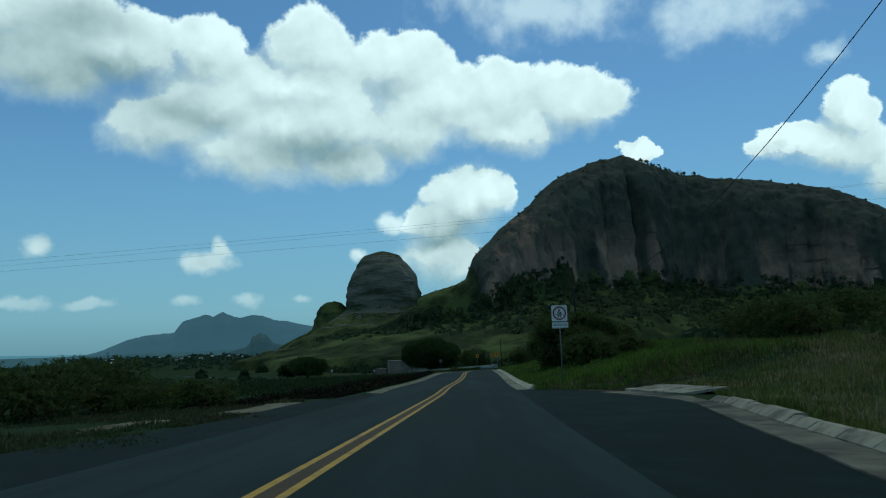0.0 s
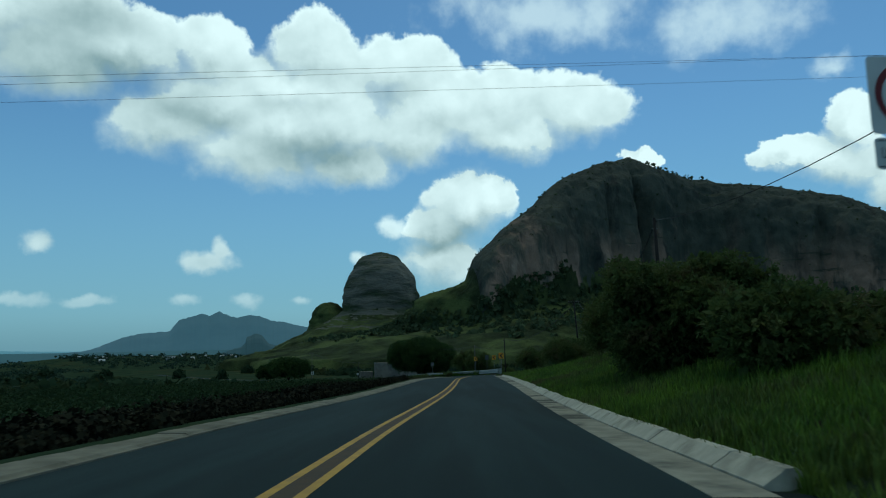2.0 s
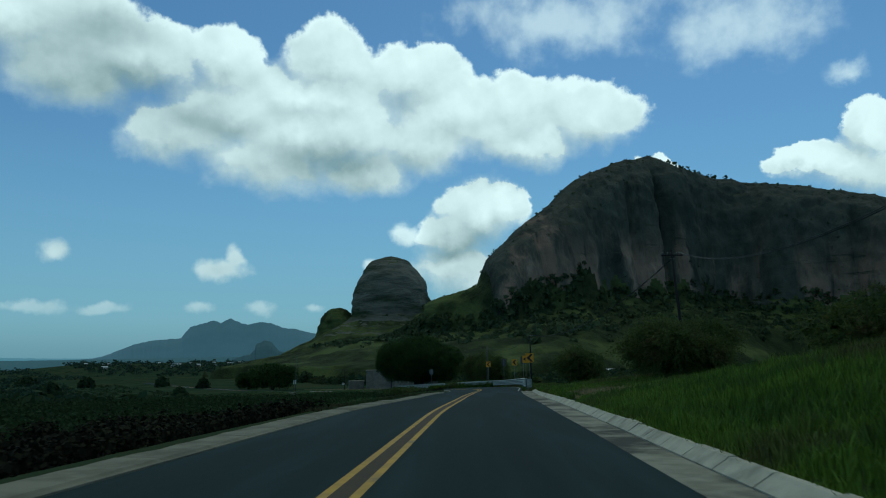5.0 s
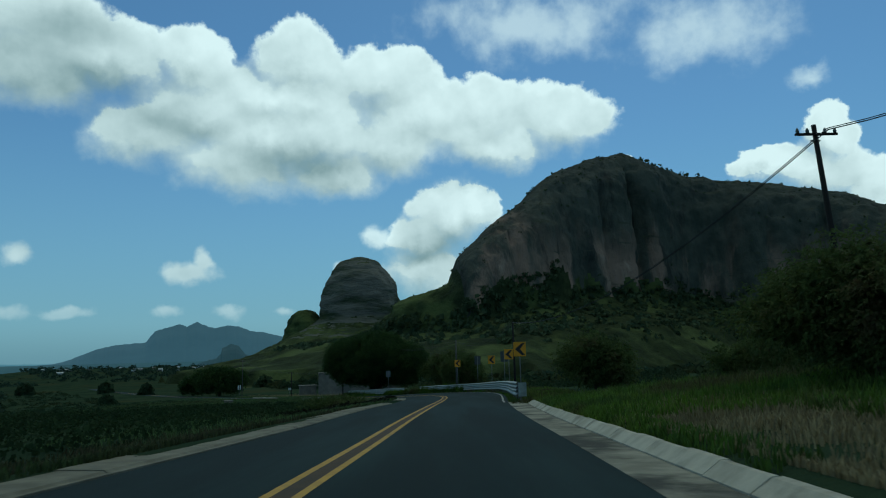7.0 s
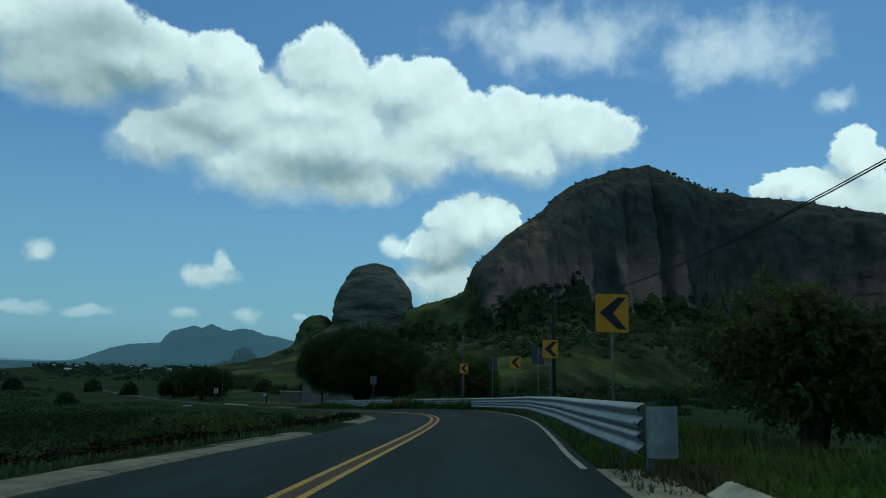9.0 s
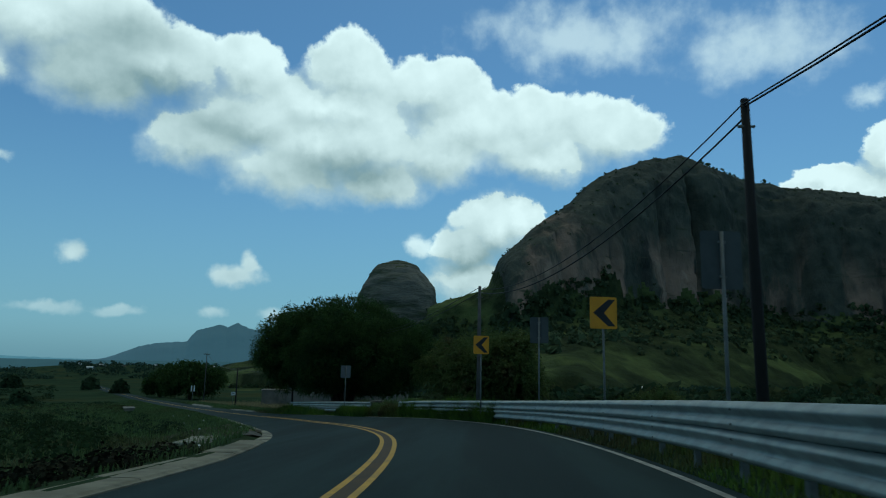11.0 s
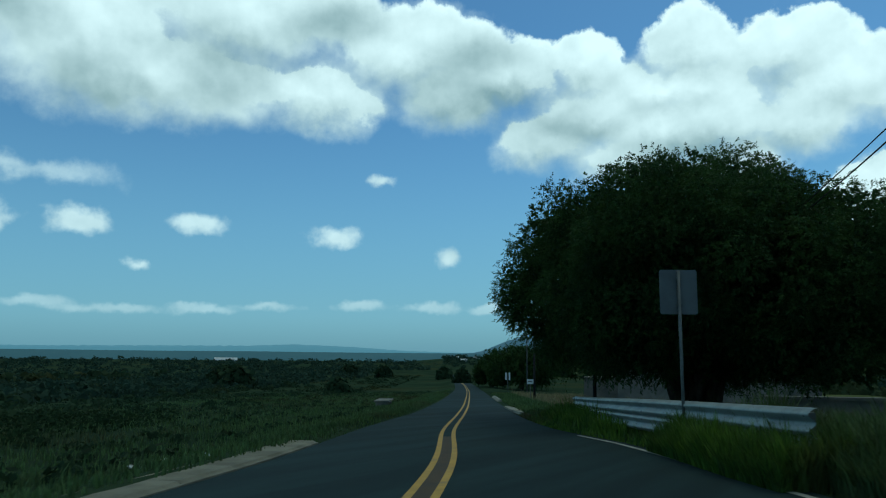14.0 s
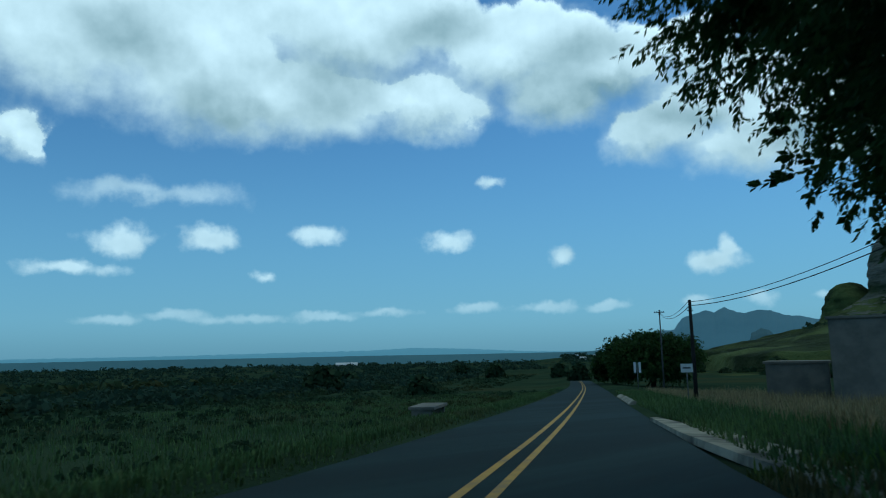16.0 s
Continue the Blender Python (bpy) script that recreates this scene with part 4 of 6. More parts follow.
P1, P2, P3, P4 = (12.14, 67.5, 8.4), (17.1, 120.9, 7.55), (10.85, 167.3, 3.25), (5.67, 189.5, 2.05)
P5, P6 = (-29.3, 256.0, -2.8), (-55.2, 310.5, 0.0)
utility_pole(*P1, POLE_WOOD, "dark wooden utility pole rising behind roadside trees", 0, -0.03)
utility_pole(*P2, POLE_WOOD, "dark wooden utility pole with a crossarm on the bank", 1, -0.07)
utility_pole(*P3, POLE_WOOD, "dark wooden utility pole beside the guard rail", 0, -0.01)
utility_pole(*P4, POLE_CONC, "grey concrete utility pole behind the guard rail", 0, 0.0)
utility_pole(-14.6, 231.4, -3.2, POLE_WOOD, "short dark wooden post under the laurel tree", 0, 0.0)
utility_pole(*P5, POLE_WOOD, "leaning dark utility pole in the roadside grass", 0, 0.0)
utility_pole(*P6, POLE_CONC, "thin utility pole with a crossarm by the road", 1, 0.0)


def cable(a, b, sag, r=0.014):
    a, b = Vector(a), Vector(b)
    pts = [a.lerp(b, i / 20) - Vector((0, 0, 4 * sag * (i / 20) * (1 - i / 20))) for i in range(21)]
    v, f = rod(pts, [r] * 21, 5)
    return tagged(new("power_cable", mesh_of("power_cable", v, f, CABLE, True)), "thin black overhead cable sagging between poles", "cable", group="overhead cables")


P0, PX = (12.73, 15.0, 13.0), (-5.2, 228.0, 1.6)
for a, b, sg in ((P0, P1, 3.0), (P1, P2, 3.2), (P2, P3, 1.9), (P3, P4, 1.1), (P4, PX, 0.5), (PX, P5, 1.5), (P5, P6, 0.8)):
    gap = 0.05 if a in (P1, P2) else 0.2
    for k in (0, 1):
        if k and a == P0:
            continue
        cable((a[0] - 0.12 + gap * 0.5 * k, a[1], a[2] - 0.1 - gap * k), (b[0] - 0.12 + gap * 0.5 * k, b[1], b[2] - 0.1 - gap * k), sg, 0.020 if k else 0.016)


# wires that cross high over the road
for k, (za, zb) in enumerate(((6.9, 18.0), (6.6, 17.7), (6.9, 15.9))):
    cable((-75, 43.0 + 1.2 * k, za), (55, 68.5 - 1.4 * k, zb), 0.35, 0.006)


# ---- hills ----
def fold(x, y, z, size, seed):
    return np.array([noise.fractal(Vector((a / size + seed, b / size, c / size)), 0.9, 2.1, 5) for a, b, c in zip(x, y, z)])


RIDGE = [(-127, 1592, 20), (-72, 1346, 42), (-36, 1147, 56), (-6, 997, 68), (10, 860, 72), (16, 822, 78), (20, 812, 97), (49, 836, 127), (83, 873, 159), (140, 936, 217), (202, 995, 253),
         (261, 1043, 274), (315, 1068, 260), (360, 1074, 246), (466, 1051, 229), (537, 1013, 210), (573, 968, 179), (617, 912, 125), (690, 830, 50)]


def great_cliff():
    p = np.array(RIDGE, float)
    t = np.r_[0, np.cumsum(np.linalg.norm(np.diff(p[:, :2], axis=0), axis=1))]
    nu, nv = 460, 120
    u = np.linspace(0, t[-1], nu)
    rp = np.stack([np.interp(u, t, p[:, k]) for k in range(3)], 1)
    ker = np.ones(5) / 5
    for k in range(3):
        rp[:, k] = np.convolve(np.r_[np.full(2, rp[0, k]), rp[:, k], np.full(2, rp[-1, k])], ker, "valid")
    # the face looks to the south, towards the road
    d = np.gradient(rp[:, :2], axis=0)
    d /= np.linalg.norm(d, axis=1)[:, None]
    out = np.stack([d[:, 1], -d[:, 0]], 1)
    for k in range(2):
        out[:, k] = np.convolve(np.r_[np.full(40, out[0, k]), out[:, k], np.full(40, out[-1, k])], np.ones(81) / 81, "valid")
    out[:, 1] -= 0.6
    out /= np.linalg.norm(out, axis=1)[:, None]
    # the west end is a sheer edge
    end = ((1 - step(rp[:, 0], 30, 210)) * step(rp[:, 0], 8, 19))[:, None]
    out = out * (1 - end) + np.array([[0.16, -0.98]]) * end
    out /= np.linalg.norm(out, axis=1)[:, None]
    cliff = step(u, 0.24 * t[-1], 0.42 * t[-1])[:, None]
    # section: steps out from the ridge, share of the height
    sec_v = np.array([-0.28, 0.0, 0.10, 0.20, 0.30, 0.60, 0.70, 0.85, 1.0])
    fwd_c = np.array([-160, 0, 22, 44, 58, 74, 100, 190, 330])
    hgt_c = np.array([0.35, 1.0, 0.955, 0.86, 0.72, 0.26, 0.18, 0.08, -0.30])
    fwd_s = np.array([-160, 0, 15, 32, 50, 95, 120, 190, 330])
    hgt_s = np.array([0.35, 1.0, 0.92, 0.82, 0.72, 0.45, 0.33, 0.12, -0.75])
    v = np.linspace(-0.28, 1.0, nv)
    fw = cliff * np.interp(v, sec_v, fwd_c)[None] + (1 - cliff) * np.interp(v, sec_v, fwd_s)[None]
    hg = cliff * np.interp(v, sec_v, hgt_c)[None] + (1 - cliff) * np.interp(v, sec_v, hgt_s)[None]
    X = rp[:, :1] + out[:, :1] * fw
    Y = rp[:, 1:2] + out[:, 1:2] * fw
    Zm = rp[:, 2:3] * hg + 6 * (1 - hg)
    U = np.repeat(u[:, None], nv, 1)
    steep = step(v, 0.06, 0.30) * (1 - step(v, 0.60, 0.72))
    # rounded buttresses that stand between sharp, slightly wandering clefts
    wander = U + 16 * np.array([noise.noise(Vector((a / 120.0, w * 2.2, 8.0))) for a in u for w in v]).reshape(U.shape)
    cleft = np.array([abs(noise.noise(Vector((a / 105.0, 0.3, 3.1)))) for a in wander.ravel()]).reshape(U.shape)
    small = np.array([abs(noise.noise(Vector((a / 38.0, 4.3, w * 0.8)))) for a, w in zip(wander.ravel(), np.tile(v, nu))]).reshape(U.shape)
    flute = np.sqrt(np.clip(cleft * 2.2, 0, 1)) * 1.6 - 0.9 + 0.30 * (np.sqrt(np.clip(small * 2.2, 0, 1)) - 0.6)
    deep = np.array([noise.fractal(Vector((a / 150.0, 5.0, 0)), 0.8, 2.0, 3) for a in u])[:, None]
    rough = fold(X.ravel(), Y.ravel(), Zm.ravel() * 0.6, 42.0, 2.0).reshape(X.shape)
    fine = fold(X.ravel(), Y.ravel(), Zm.ravel(), 13.0, 7.0).reshape(X.shape)
    push = steep[None] * cliff * (26 * flute + 24 * deep) + 7 * rough * (0.25 + 0.75 * step(v, 0.05, 0.2)[None]) + 2.6 * fine
    push = push * (1 - 0.6 * end)
    X, Y = X + out[:, :1] * push, Y + out[:, 1:2] * push
    Zm = Zm + 1.6 * fine + 2.0 * rough * (1 - steep[None])
    # the toe runs out below the plain
    toe = (v[None] > 0.8) & (Zm < ground_z(X.ravel(), Y.ravel()).reshape(X.shape) + np.where(rp[:, :1] < 17, 7.0, 1.0))
    Zm = np.where(toe, Zm - 26, Zm)
    idx = np.arange(nu * nv).reshape(nu, nv)
    f = np.stack([idx[:-1, :-1], idx[:-1, 1:], idx[1:, 1:], idx[1:, :-1]], -1).reshape(-1, 4)
    me = mesh_of("cliff", np.stack([X.ravel(), Y.ravel(), Zm.ravel()], 1), f[:, ::-1], ROCK, True)
    me.materials.append(SCRUB)
    # scrub where the slope is gentle, below the wall and on the western spur
    nrm = np.array([pl.normal.z for pl in me.polygons])
    vv = np.repeat(v[None, :-1] + 0 * u[:-1, None], 1, 0).ravel()
    west = np.repeat(rp[:-1, :1] < 17, nv - 1, 1).ravel()
    wood = 0.60 - 0.15 * (1 - step(rp[:-1, :1], 50, 210)) + 0.05 * deep[:-1] + 0.09 * rough[:-1, :-1]
    green = ((abs(nrm) > 0.80) & (vv > 0.3)) | (v[None, :-1] + 0 * u[:-1, None] > wood).ravel() | west
    me.polygons.foreach_set("material_index", np.where(green, 1, 0).astype(int))
    return X, Y, Zm, v, me


hill = thing("cliff_mountain", "dark rounded mountain with a fluted brown cliff face and scrub", "mountain", kind="structure")
HX, HY, HZ, HV, hill_mesh = great_cliff()
part("cliff", hill_mesh, None, hill)


def rock_tower(name, x, y, foot, prof, label, seed, wide=1.0, material=STRATA):
    """A rock dome turned about its axis, uneven in plan, with ledges."""
    t = thing(name, label, "rock formation", kind="structure")
    nu, nv = 140, 110
    pr = np.array(prof, float)
    k = np.r_[0, np.cumsum(np.hypot(np.diff(pr[:, 0]), np.diff(pr[:, 1])))]
    w = np.linspace(0, k[-1], nv)
    r, z = np.interp(w, k, pr[:, 0]), np.interp(w, k, pr[:, 1])
    a = np.linspace(0, 2 * math.pi, nu, endpoint=False)
    A, R = np.meshgrid(a, r, indexing="ij")
    Zt = np.repeat(z[None], nu, 0)
    X, Y = x + R * np.cos(A) * wide, y + R * np.sin(A)
    steep = 1 - step(np.repeat(r[None], nu, 0), pr[-3, 0], pr[-2, 0])
    n1 = fold(X.ravel(), Y.ravel(), Zt.ravel() * 0.8, 40, seed).reshape(X.shape)
    n2 = fold(X.ravel() * 0.3, Y.ravel() * 0.3, Zt.ravel() * 2.2, 22, seed + 5).reshape(X.shape)
    push = (5 * n1 + 2.6 * n2) * np.clip(R / 30, 0, 1)
    X, Y = X + np.cos(A) * push, Y + np.sin(A) * push
    Zt = Zt + 1.5 * n1
    idx = np.arange(nu * nv).reshape(nu, nv)
    nxt = np.roll(idx, -1, 0)
    f = np.stack([idx[:, :-1], nxt[:, :-1], nxt[:, 1:], idx[:, 1:]], -1).reshape(-1, 4)
    me = mesh_of(name, np.stack([X.ravel(), Y.ravel(), Zt.ravel()], 1), f[:, ::-1], material, True)
    me.materials.append(SCRUB)
    nrm = np.array([pl.normal.z for pl in me.polygons])
    rr = np.repeat(r[None, :-1], nu, 0).ravel()
    me.polygons.foreach_set("material_index", ((abs(nrm) > 0.86) & (rr > 30) | (rr > pr[-3, 0] * 1.06)).astype(int))
    part("rock", me, None, t)
    return t


rock_tower("rock_pillar", -152, 1489, 0, [(0.5, 199), (18, 196), (34, 189), (47, 176), (58, 161), (68, 147), (74, 128), (78, 100), (80, 78), (92, 66), (140, 42), (215, 2), (280, -50)],
           "tall banded rock pillar with a domed top on a green slope", 3.0)
rock_tower("rock_knob", -254, 1474, 0, [(0.5, 95), (16, 92), (27, 82), (33, 68), (38, 52), (50, 34), (84, 2), (120, -20), (160, -60)], "small dark wooded dome beside the pillar", 9.0, 1.0, SCRUB)


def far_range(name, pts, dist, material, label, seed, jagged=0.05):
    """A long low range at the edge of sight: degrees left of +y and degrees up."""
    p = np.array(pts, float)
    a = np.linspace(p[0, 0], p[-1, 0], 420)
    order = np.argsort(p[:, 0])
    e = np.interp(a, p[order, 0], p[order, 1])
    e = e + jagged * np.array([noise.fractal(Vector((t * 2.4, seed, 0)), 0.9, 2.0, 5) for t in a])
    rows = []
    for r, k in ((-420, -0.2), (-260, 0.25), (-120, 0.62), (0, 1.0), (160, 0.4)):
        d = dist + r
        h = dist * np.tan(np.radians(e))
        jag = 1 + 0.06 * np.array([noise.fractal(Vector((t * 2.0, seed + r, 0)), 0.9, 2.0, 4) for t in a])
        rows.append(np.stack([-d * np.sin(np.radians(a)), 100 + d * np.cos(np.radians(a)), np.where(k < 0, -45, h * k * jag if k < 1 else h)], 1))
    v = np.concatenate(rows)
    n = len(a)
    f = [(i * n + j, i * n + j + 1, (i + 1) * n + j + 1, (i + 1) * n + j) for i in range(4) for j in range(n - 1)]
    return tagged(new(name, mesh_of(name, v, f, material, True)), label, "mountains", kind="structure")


# distant ranges, their haze painted on as a faint blue glow
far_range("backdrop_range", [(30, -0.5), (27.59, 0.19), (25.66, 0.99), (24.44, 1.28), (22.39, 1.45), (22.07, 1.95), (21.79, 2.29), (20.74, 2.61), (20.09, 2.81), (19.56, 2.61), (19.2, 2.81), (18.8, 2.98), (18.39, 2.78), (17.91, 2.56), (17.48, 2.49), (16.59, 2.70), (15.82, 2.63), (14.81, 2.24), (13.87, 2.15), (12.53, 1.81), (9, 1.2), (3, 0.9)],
          4000, HAZED_BLUE, "hazy blue jagged mountain range in the distance", 1.0)
far_range("backdrop_horizon", [(100, 0.05), (85, 0.1), (72, 0.15), (60, 0.2), (52, 0.3), (46, 0.35), (42.5, 0.5), (38, 0.35), (34, 0.1), (27, -0.1), (20, -0.3)], 4500, HAZED_PALE, "pale hazy hills along the horizon", 4.0)
# low band added to soften the horizon in place of real haze
far_range("backdrop_plain", [(100, -0.50), (80, -0.45), (70, -0.50), (60, -0.40), (52, -0.46), (45, -0.36), (38, -0.42), (30, -0.36), (24, -0.2), (18, 0.0), (10, 0.1)], 2900, HAZE_BAND, "glowing blue-green band for the haze at the end of the plain", 6.0, 0.045)
far_range("backdrop_knoll", [(18.6, -0.5), (18.0, 0.05), (17.3, 0.2), (17.0, 0.55), (16.9, 0.95), (16.6, 1.10), (16.3, 1.28), (16.0, 1.22), (15.7, 1.12), (15.45, 0.8), (15.2, 0.45), (14.6, 0.3), (13.5, 0.25), (11, 0.2)], 2300, HAZED_KNOLL, "dark wooded knoll hazy before the far range", 8.0, 0.07)


# ---- trees, bushes, grass ----
def leaf_cloud(name, blobs, sprigs, per, leaf, material, seed, droop=0.35, spread=0.5, lo=0.62, hi=1.04, slim=0.2):
    """Leaves set along bending sprigs that stand out of uneven lobes; each leaf is a folded blade of two faces."""
    rng = np.random.default_rng(seed)
    b = np.array(blobs, float)
    area = (b[:, 3] * b[:, 4] + b[:, 4] * b[:, 5] + b[:, 3] * b[:, 5])
    pick = rng.choice(len(b), sprigs, p=area / area.sum())
    n = rng.normal(size=(sprigs, 3))
    n /= np.linalg.norm(n, axis=1)[:, None]
    rad = lo + (hi - lo) * rng.random(sprigs) ** 0.7
    lump = 1 + 0.15 * np.sin(4.1 * n[:, 0] + 3 * n[:, 2] + pick) * np.cos(3.7 * n[:, 1] + pick) + 0.08 * np.sin(11 * n[:, 0] + pick) * np.cos(9 * n[:, 2] + 2 * pick)
    c = b[pick, :3] + n * b[pick, 3:] * (rad * lump)[:, None]
    out = n + np.array([0, 0, 0.15]) + rng.normal(size=(sprigs, 3)) * 0.4
    out /= np.linalg.norm(out, axis=1)[:, None]
    long = spread * (0.6 + 0.8 * rng.random((sprigs, 1, 1)))
    t = (np.arange(per)[None, :, None] + rng.random((sprigs, per, 1))) / per
    down = np.array([0, 0, -1.0])
    pos = c[:, None] + (out[:, None] * t + down * droop * t * t) * long
    along = out[:, None] + down * 2 * droop * t
    side = np.cross(along, rng.normal(size=(sprigs, per, 3)))
    side /= np.linalg.norm(side, axis=2)[..., None] + 1e-9
    d = along * 0.7 + side * 0.75 + down * droop * 0.8
    d /= np.linalg.norm(d, axis=2)[..., None]
    w = np.cross(d, rng.normal(size=(sprigs, per, 3)))
    w /= np.linalg.norm(w, axis=2)[..., None]
    ln = leaf * (0.7 + 0.6 * rng.random((sprigs, per, 1)))
    p1 = pos + d * ln
    mid = pos + d * ln * 0.45
    v = np.stack([pos, mid + w * ln * slim, p1, mid - w * ln * slim], 2).reshape(-1, 3)
    k = np.arange(0, len(v), 4)[:, None]
    f = np.concatenate([k + np.array([[0, 1, 2]]), k + np.array([[0, 2, 3]])], 0)
    return mesh_of(name, v, f, material)


def clumps(blobs, count, size, seed):
    """Small tufts set all over the outside of a crown's lobes; those that would lie inside another lobe are left out."""
    rng = np.random.default_rng(seed)
    b = np.array(blobs, float)
    area = b[:, 3] * b[:, 4] + b[:, 4] * b[:, 5] + b[:, 3] * b[:, 5]
    pick = rng.choice(len(b), count * 4, p=area / area.sum())
    n = rng.normal(size=(len(pick), 3))
    n /= np.linalg.norm(n, axis=1)[:, None]
    c = b[pick, :3] + n * b[pick, 3:] * rng.uniform(0.80, 0.93, (len(pick), 1))
    inside = (((c[:, None] - b[None, :, :3]) / b[None, :, 3:]) ** 2).sum(2) < 0.62
    c = c[~inside.any(1)][:count]
    r = size * rng.uniform(0.6, 1.25, len(c))
    return [(*p, k, k, k * 0.8) for p, k in zip(c, r)]


def heart(name, blobs, share, material, seed, count=260, leaf=0.5):
    """The dense inside of a crown: larger leaf clusters well within the outer leaves."""
    return leaf_cloud(name, blobs, count, 9, leaf, material, seed + 500, 0.2, leaf * 1.2, 0.3, share, 0.33)


def tree(name, x, y, stems, blobs, sprigs, per, leaf, label, seed, material=None, inner=0.74, spread=0.5, droop=0.35, trunk_r=0.25, category="tree", tufts=None):
    """stems: tops of the limbs; blobs: lobes of the crown; both from the foot."""
    rng = random.Random(seed)
    foot = gz(x, y)
    t = thing(name, label, category, (x, y, foot))
    pieces = []
    for sx, sy, sz in stems:
        a = (sx * 0.06 + rng.uniform(-0.1, 0.1), sy * 0.06 + rng.uniform(-0.1, 0.1), -0.3)
        m1 = (sx * 0.30 + rng.uniform(-0.2, 0.2), sy * 0.30 + rng.uniform(-0.2, 0.2), sz * 0.36)
        m2 = (sx * 0.65 + rng.uniform(-0.2, 0.2), sy * 0.65 + rng.uniform(-0.2, 0.2), sz * 0.7)
        pieces.append(rod([a, m1, m2, (sx, sy, sz)], [trunk_r * 1.35, trunk_r, trunk_r * 0.6, trunk_r * 0.22], 8))
        for _ in range(3):
            e = (m2[0] + rng.uniform(-1, 1) * sz * 0.28, m2[1] + rng.uniform(-1, 1) * sz * 0.28, m2[2] + rng.uniform(0.1, 0.35) * sz)
            pieces.append(rod([m1, tuple((p + q) / 2 + rng.uniform(-0.15, 0.15) for p, q in zip(m1, e)), e], [trunk_r * 0.5, trunk_r * 0.34, trunk_r * 0.1], 6))
    v, f = join_parts(*pieces)
    part("trunk", mesh_of("trunk", v, f, BARK, True), BARK, t, "dark branching trunk")
    m = material or LEAF
    if tufts:
        crown = part("crown", leaf_cloud("crown", clumps(blobs, *tufts, seed), sprigs, per, leaf, m, seed, droop, spread, 0.25, 1.0), m, t, "dense green leaves in tufts")
    else:
        crown = part("crown", leaf_cloud("crown", blobs, sprigs, per, leaf, m, seed, droop, spread), m, t, "dense green leaves")
    if inner:
        part("inner_foliage", heart("inner_foliage", blobs, inner, m, seed, max(700, int(sprigs * 0.7)), leaf * 1.2 + 0.03), m, crown)
    return t


def lobes(cx, cy, cz, rx, ry, rz, n, seed, size=0.45):
    """A crown of n lobes set round an ellipsoid."""
    rng = random.Random(seed)
    out = [(cx, cy, cz, rx * 0.72, ry * 0.72, rz * 0.76)]
    for i in range(n):
        a = 2 * math.pi * (i * 0.618 + rng.uniform(-0.05, 0.05))
        h = -0.75 + 1.6 * ((i + 0.5) / n)
        k = math.sqrt(max(0.08, 1 - h * h))
        s = size * rng.uniform(0.8, 1.2)
        out.append((cx + rx * 0.66 * k * math.cos(a), cy + ry * 0.66 * k * math.sin(a), cz + rz * 0.66 * h, rx * s, ry * s, rz * s))
    return out


tree("laurel_tree", -8.0, 226.0, [(-3.5, -2.5, 6.5), (2.5, -4.5, 7.0), (3.5, 1.5, 6.5), (-3.0, 4.0, 7.0), (-0.5, -0.5, 8.0)],
     lobes(1.9, -3.2, 5.9, 7.5, 7.5, 4.7, 22, 4, 0.36) + lobes(-2.2, 2.8, 6.2, 7.7, 7.6, 4.9, 24, 21, 0.38)
     + [(-6.4, 0.5, 8.2, 2.7, 2.7, 2.4), (-5.4, 4.6, 8.6, 2.8, 2.8, 2.4), (-3.4, -3.6, 8.7, 2.8, 2.8, 2.2), (-6.0, 7.0, 7.4, 2.6, 2.6, 2.2), (-1.0, 6.5, 9.0, 3.0, 3.0, 2.2), (0.5, -8.0, 8.0, 2.6, 2.6, 2.2), (1.0, -2.0, 10.0, 3.8, 3.8, 1.9), (-1.4, -3.0, 9.7, 3.0, 3.0, 2.0), (6.5, -1.0, 7.0, 3.0, 3.0, 2.6), (5.0, 4.5, 7.4, 3.4, 3.4, 2.6)], 62000, 10, 0.105,
     "broad dense dark laurel tree overhanging the guard rail", 11, None, 0.93, 0.30, 0.25, 0.36, tufts=(950, 0.72))
tree("round_tree", 6.9, 197.8, [(-1.0, 0, 3.0), (1.0, 0.5, 3.2)], lobes(0, 0, 3.0, 3.0, 3.0, 2.4, 9, 5), 3600, 9, 0.16, "small brownish-green round tree behind the guard rail", 12, BUSH_LEAF, 0.74, 0.5)
tree("dark_shade_tree", 5.6, 213.5, [(-1.0, 0, 4.0), (1.0, 0.5, 4.2)], lobes(0, 0, 3.9, 4.6, 4.0, 3.2, 11, 6), 5200, 9, 0.16, "dark bushy tree among weeds behind the rail", 13, BUSH_LEAF, 0.74, 0.5)
tree("roadside_tree", -72.4, 344.8, [(-2, 0, 6), (2, 1, 6.5)], lobes(0, 0, 5.6, 9.2, 8.6, 5.4, 13, 7), 3000, 8, 0.45, "large dark round tree further along the road", 14, None, 0.74, 0.8)
tree("roadside_tree", -84.0, 352.0, [(-1, 0, 4), (1, 1, 4)], lobes(0, 0, 3.6, 4.5, 4.2, 3.4, 8, 8), 1200, 8, 0.4, "smaller dark tree beside the far roadside tree", 15, None, 0.74, 0.7)


def bank_tree(x, y, r, rz, top, sprigs, label, seed):
    """A big-leaved tree on the bank, its crown's top at a known height."""
    h = top - gz(x, y)
    cz = h - rz
    tree("bank_tree", x, y, [(-r * 0.4, -0.4, cz + rz * 0.5), (r * 0.45, 0.4, cz + rz * 0.4), (0.2, -r * 0.4, cz + rz * 0.3)], lobes(0, 0, cz, r * 0.94, r * 0.94, rz * 0.94, 12, seed, 0.36),
         sprigs * 2, 9, 0.15, label, seed, BUSH_LEAF, 0.82, 0.28, 0.25, 0.14, tufts=(int(22 * r * r), 0.46))


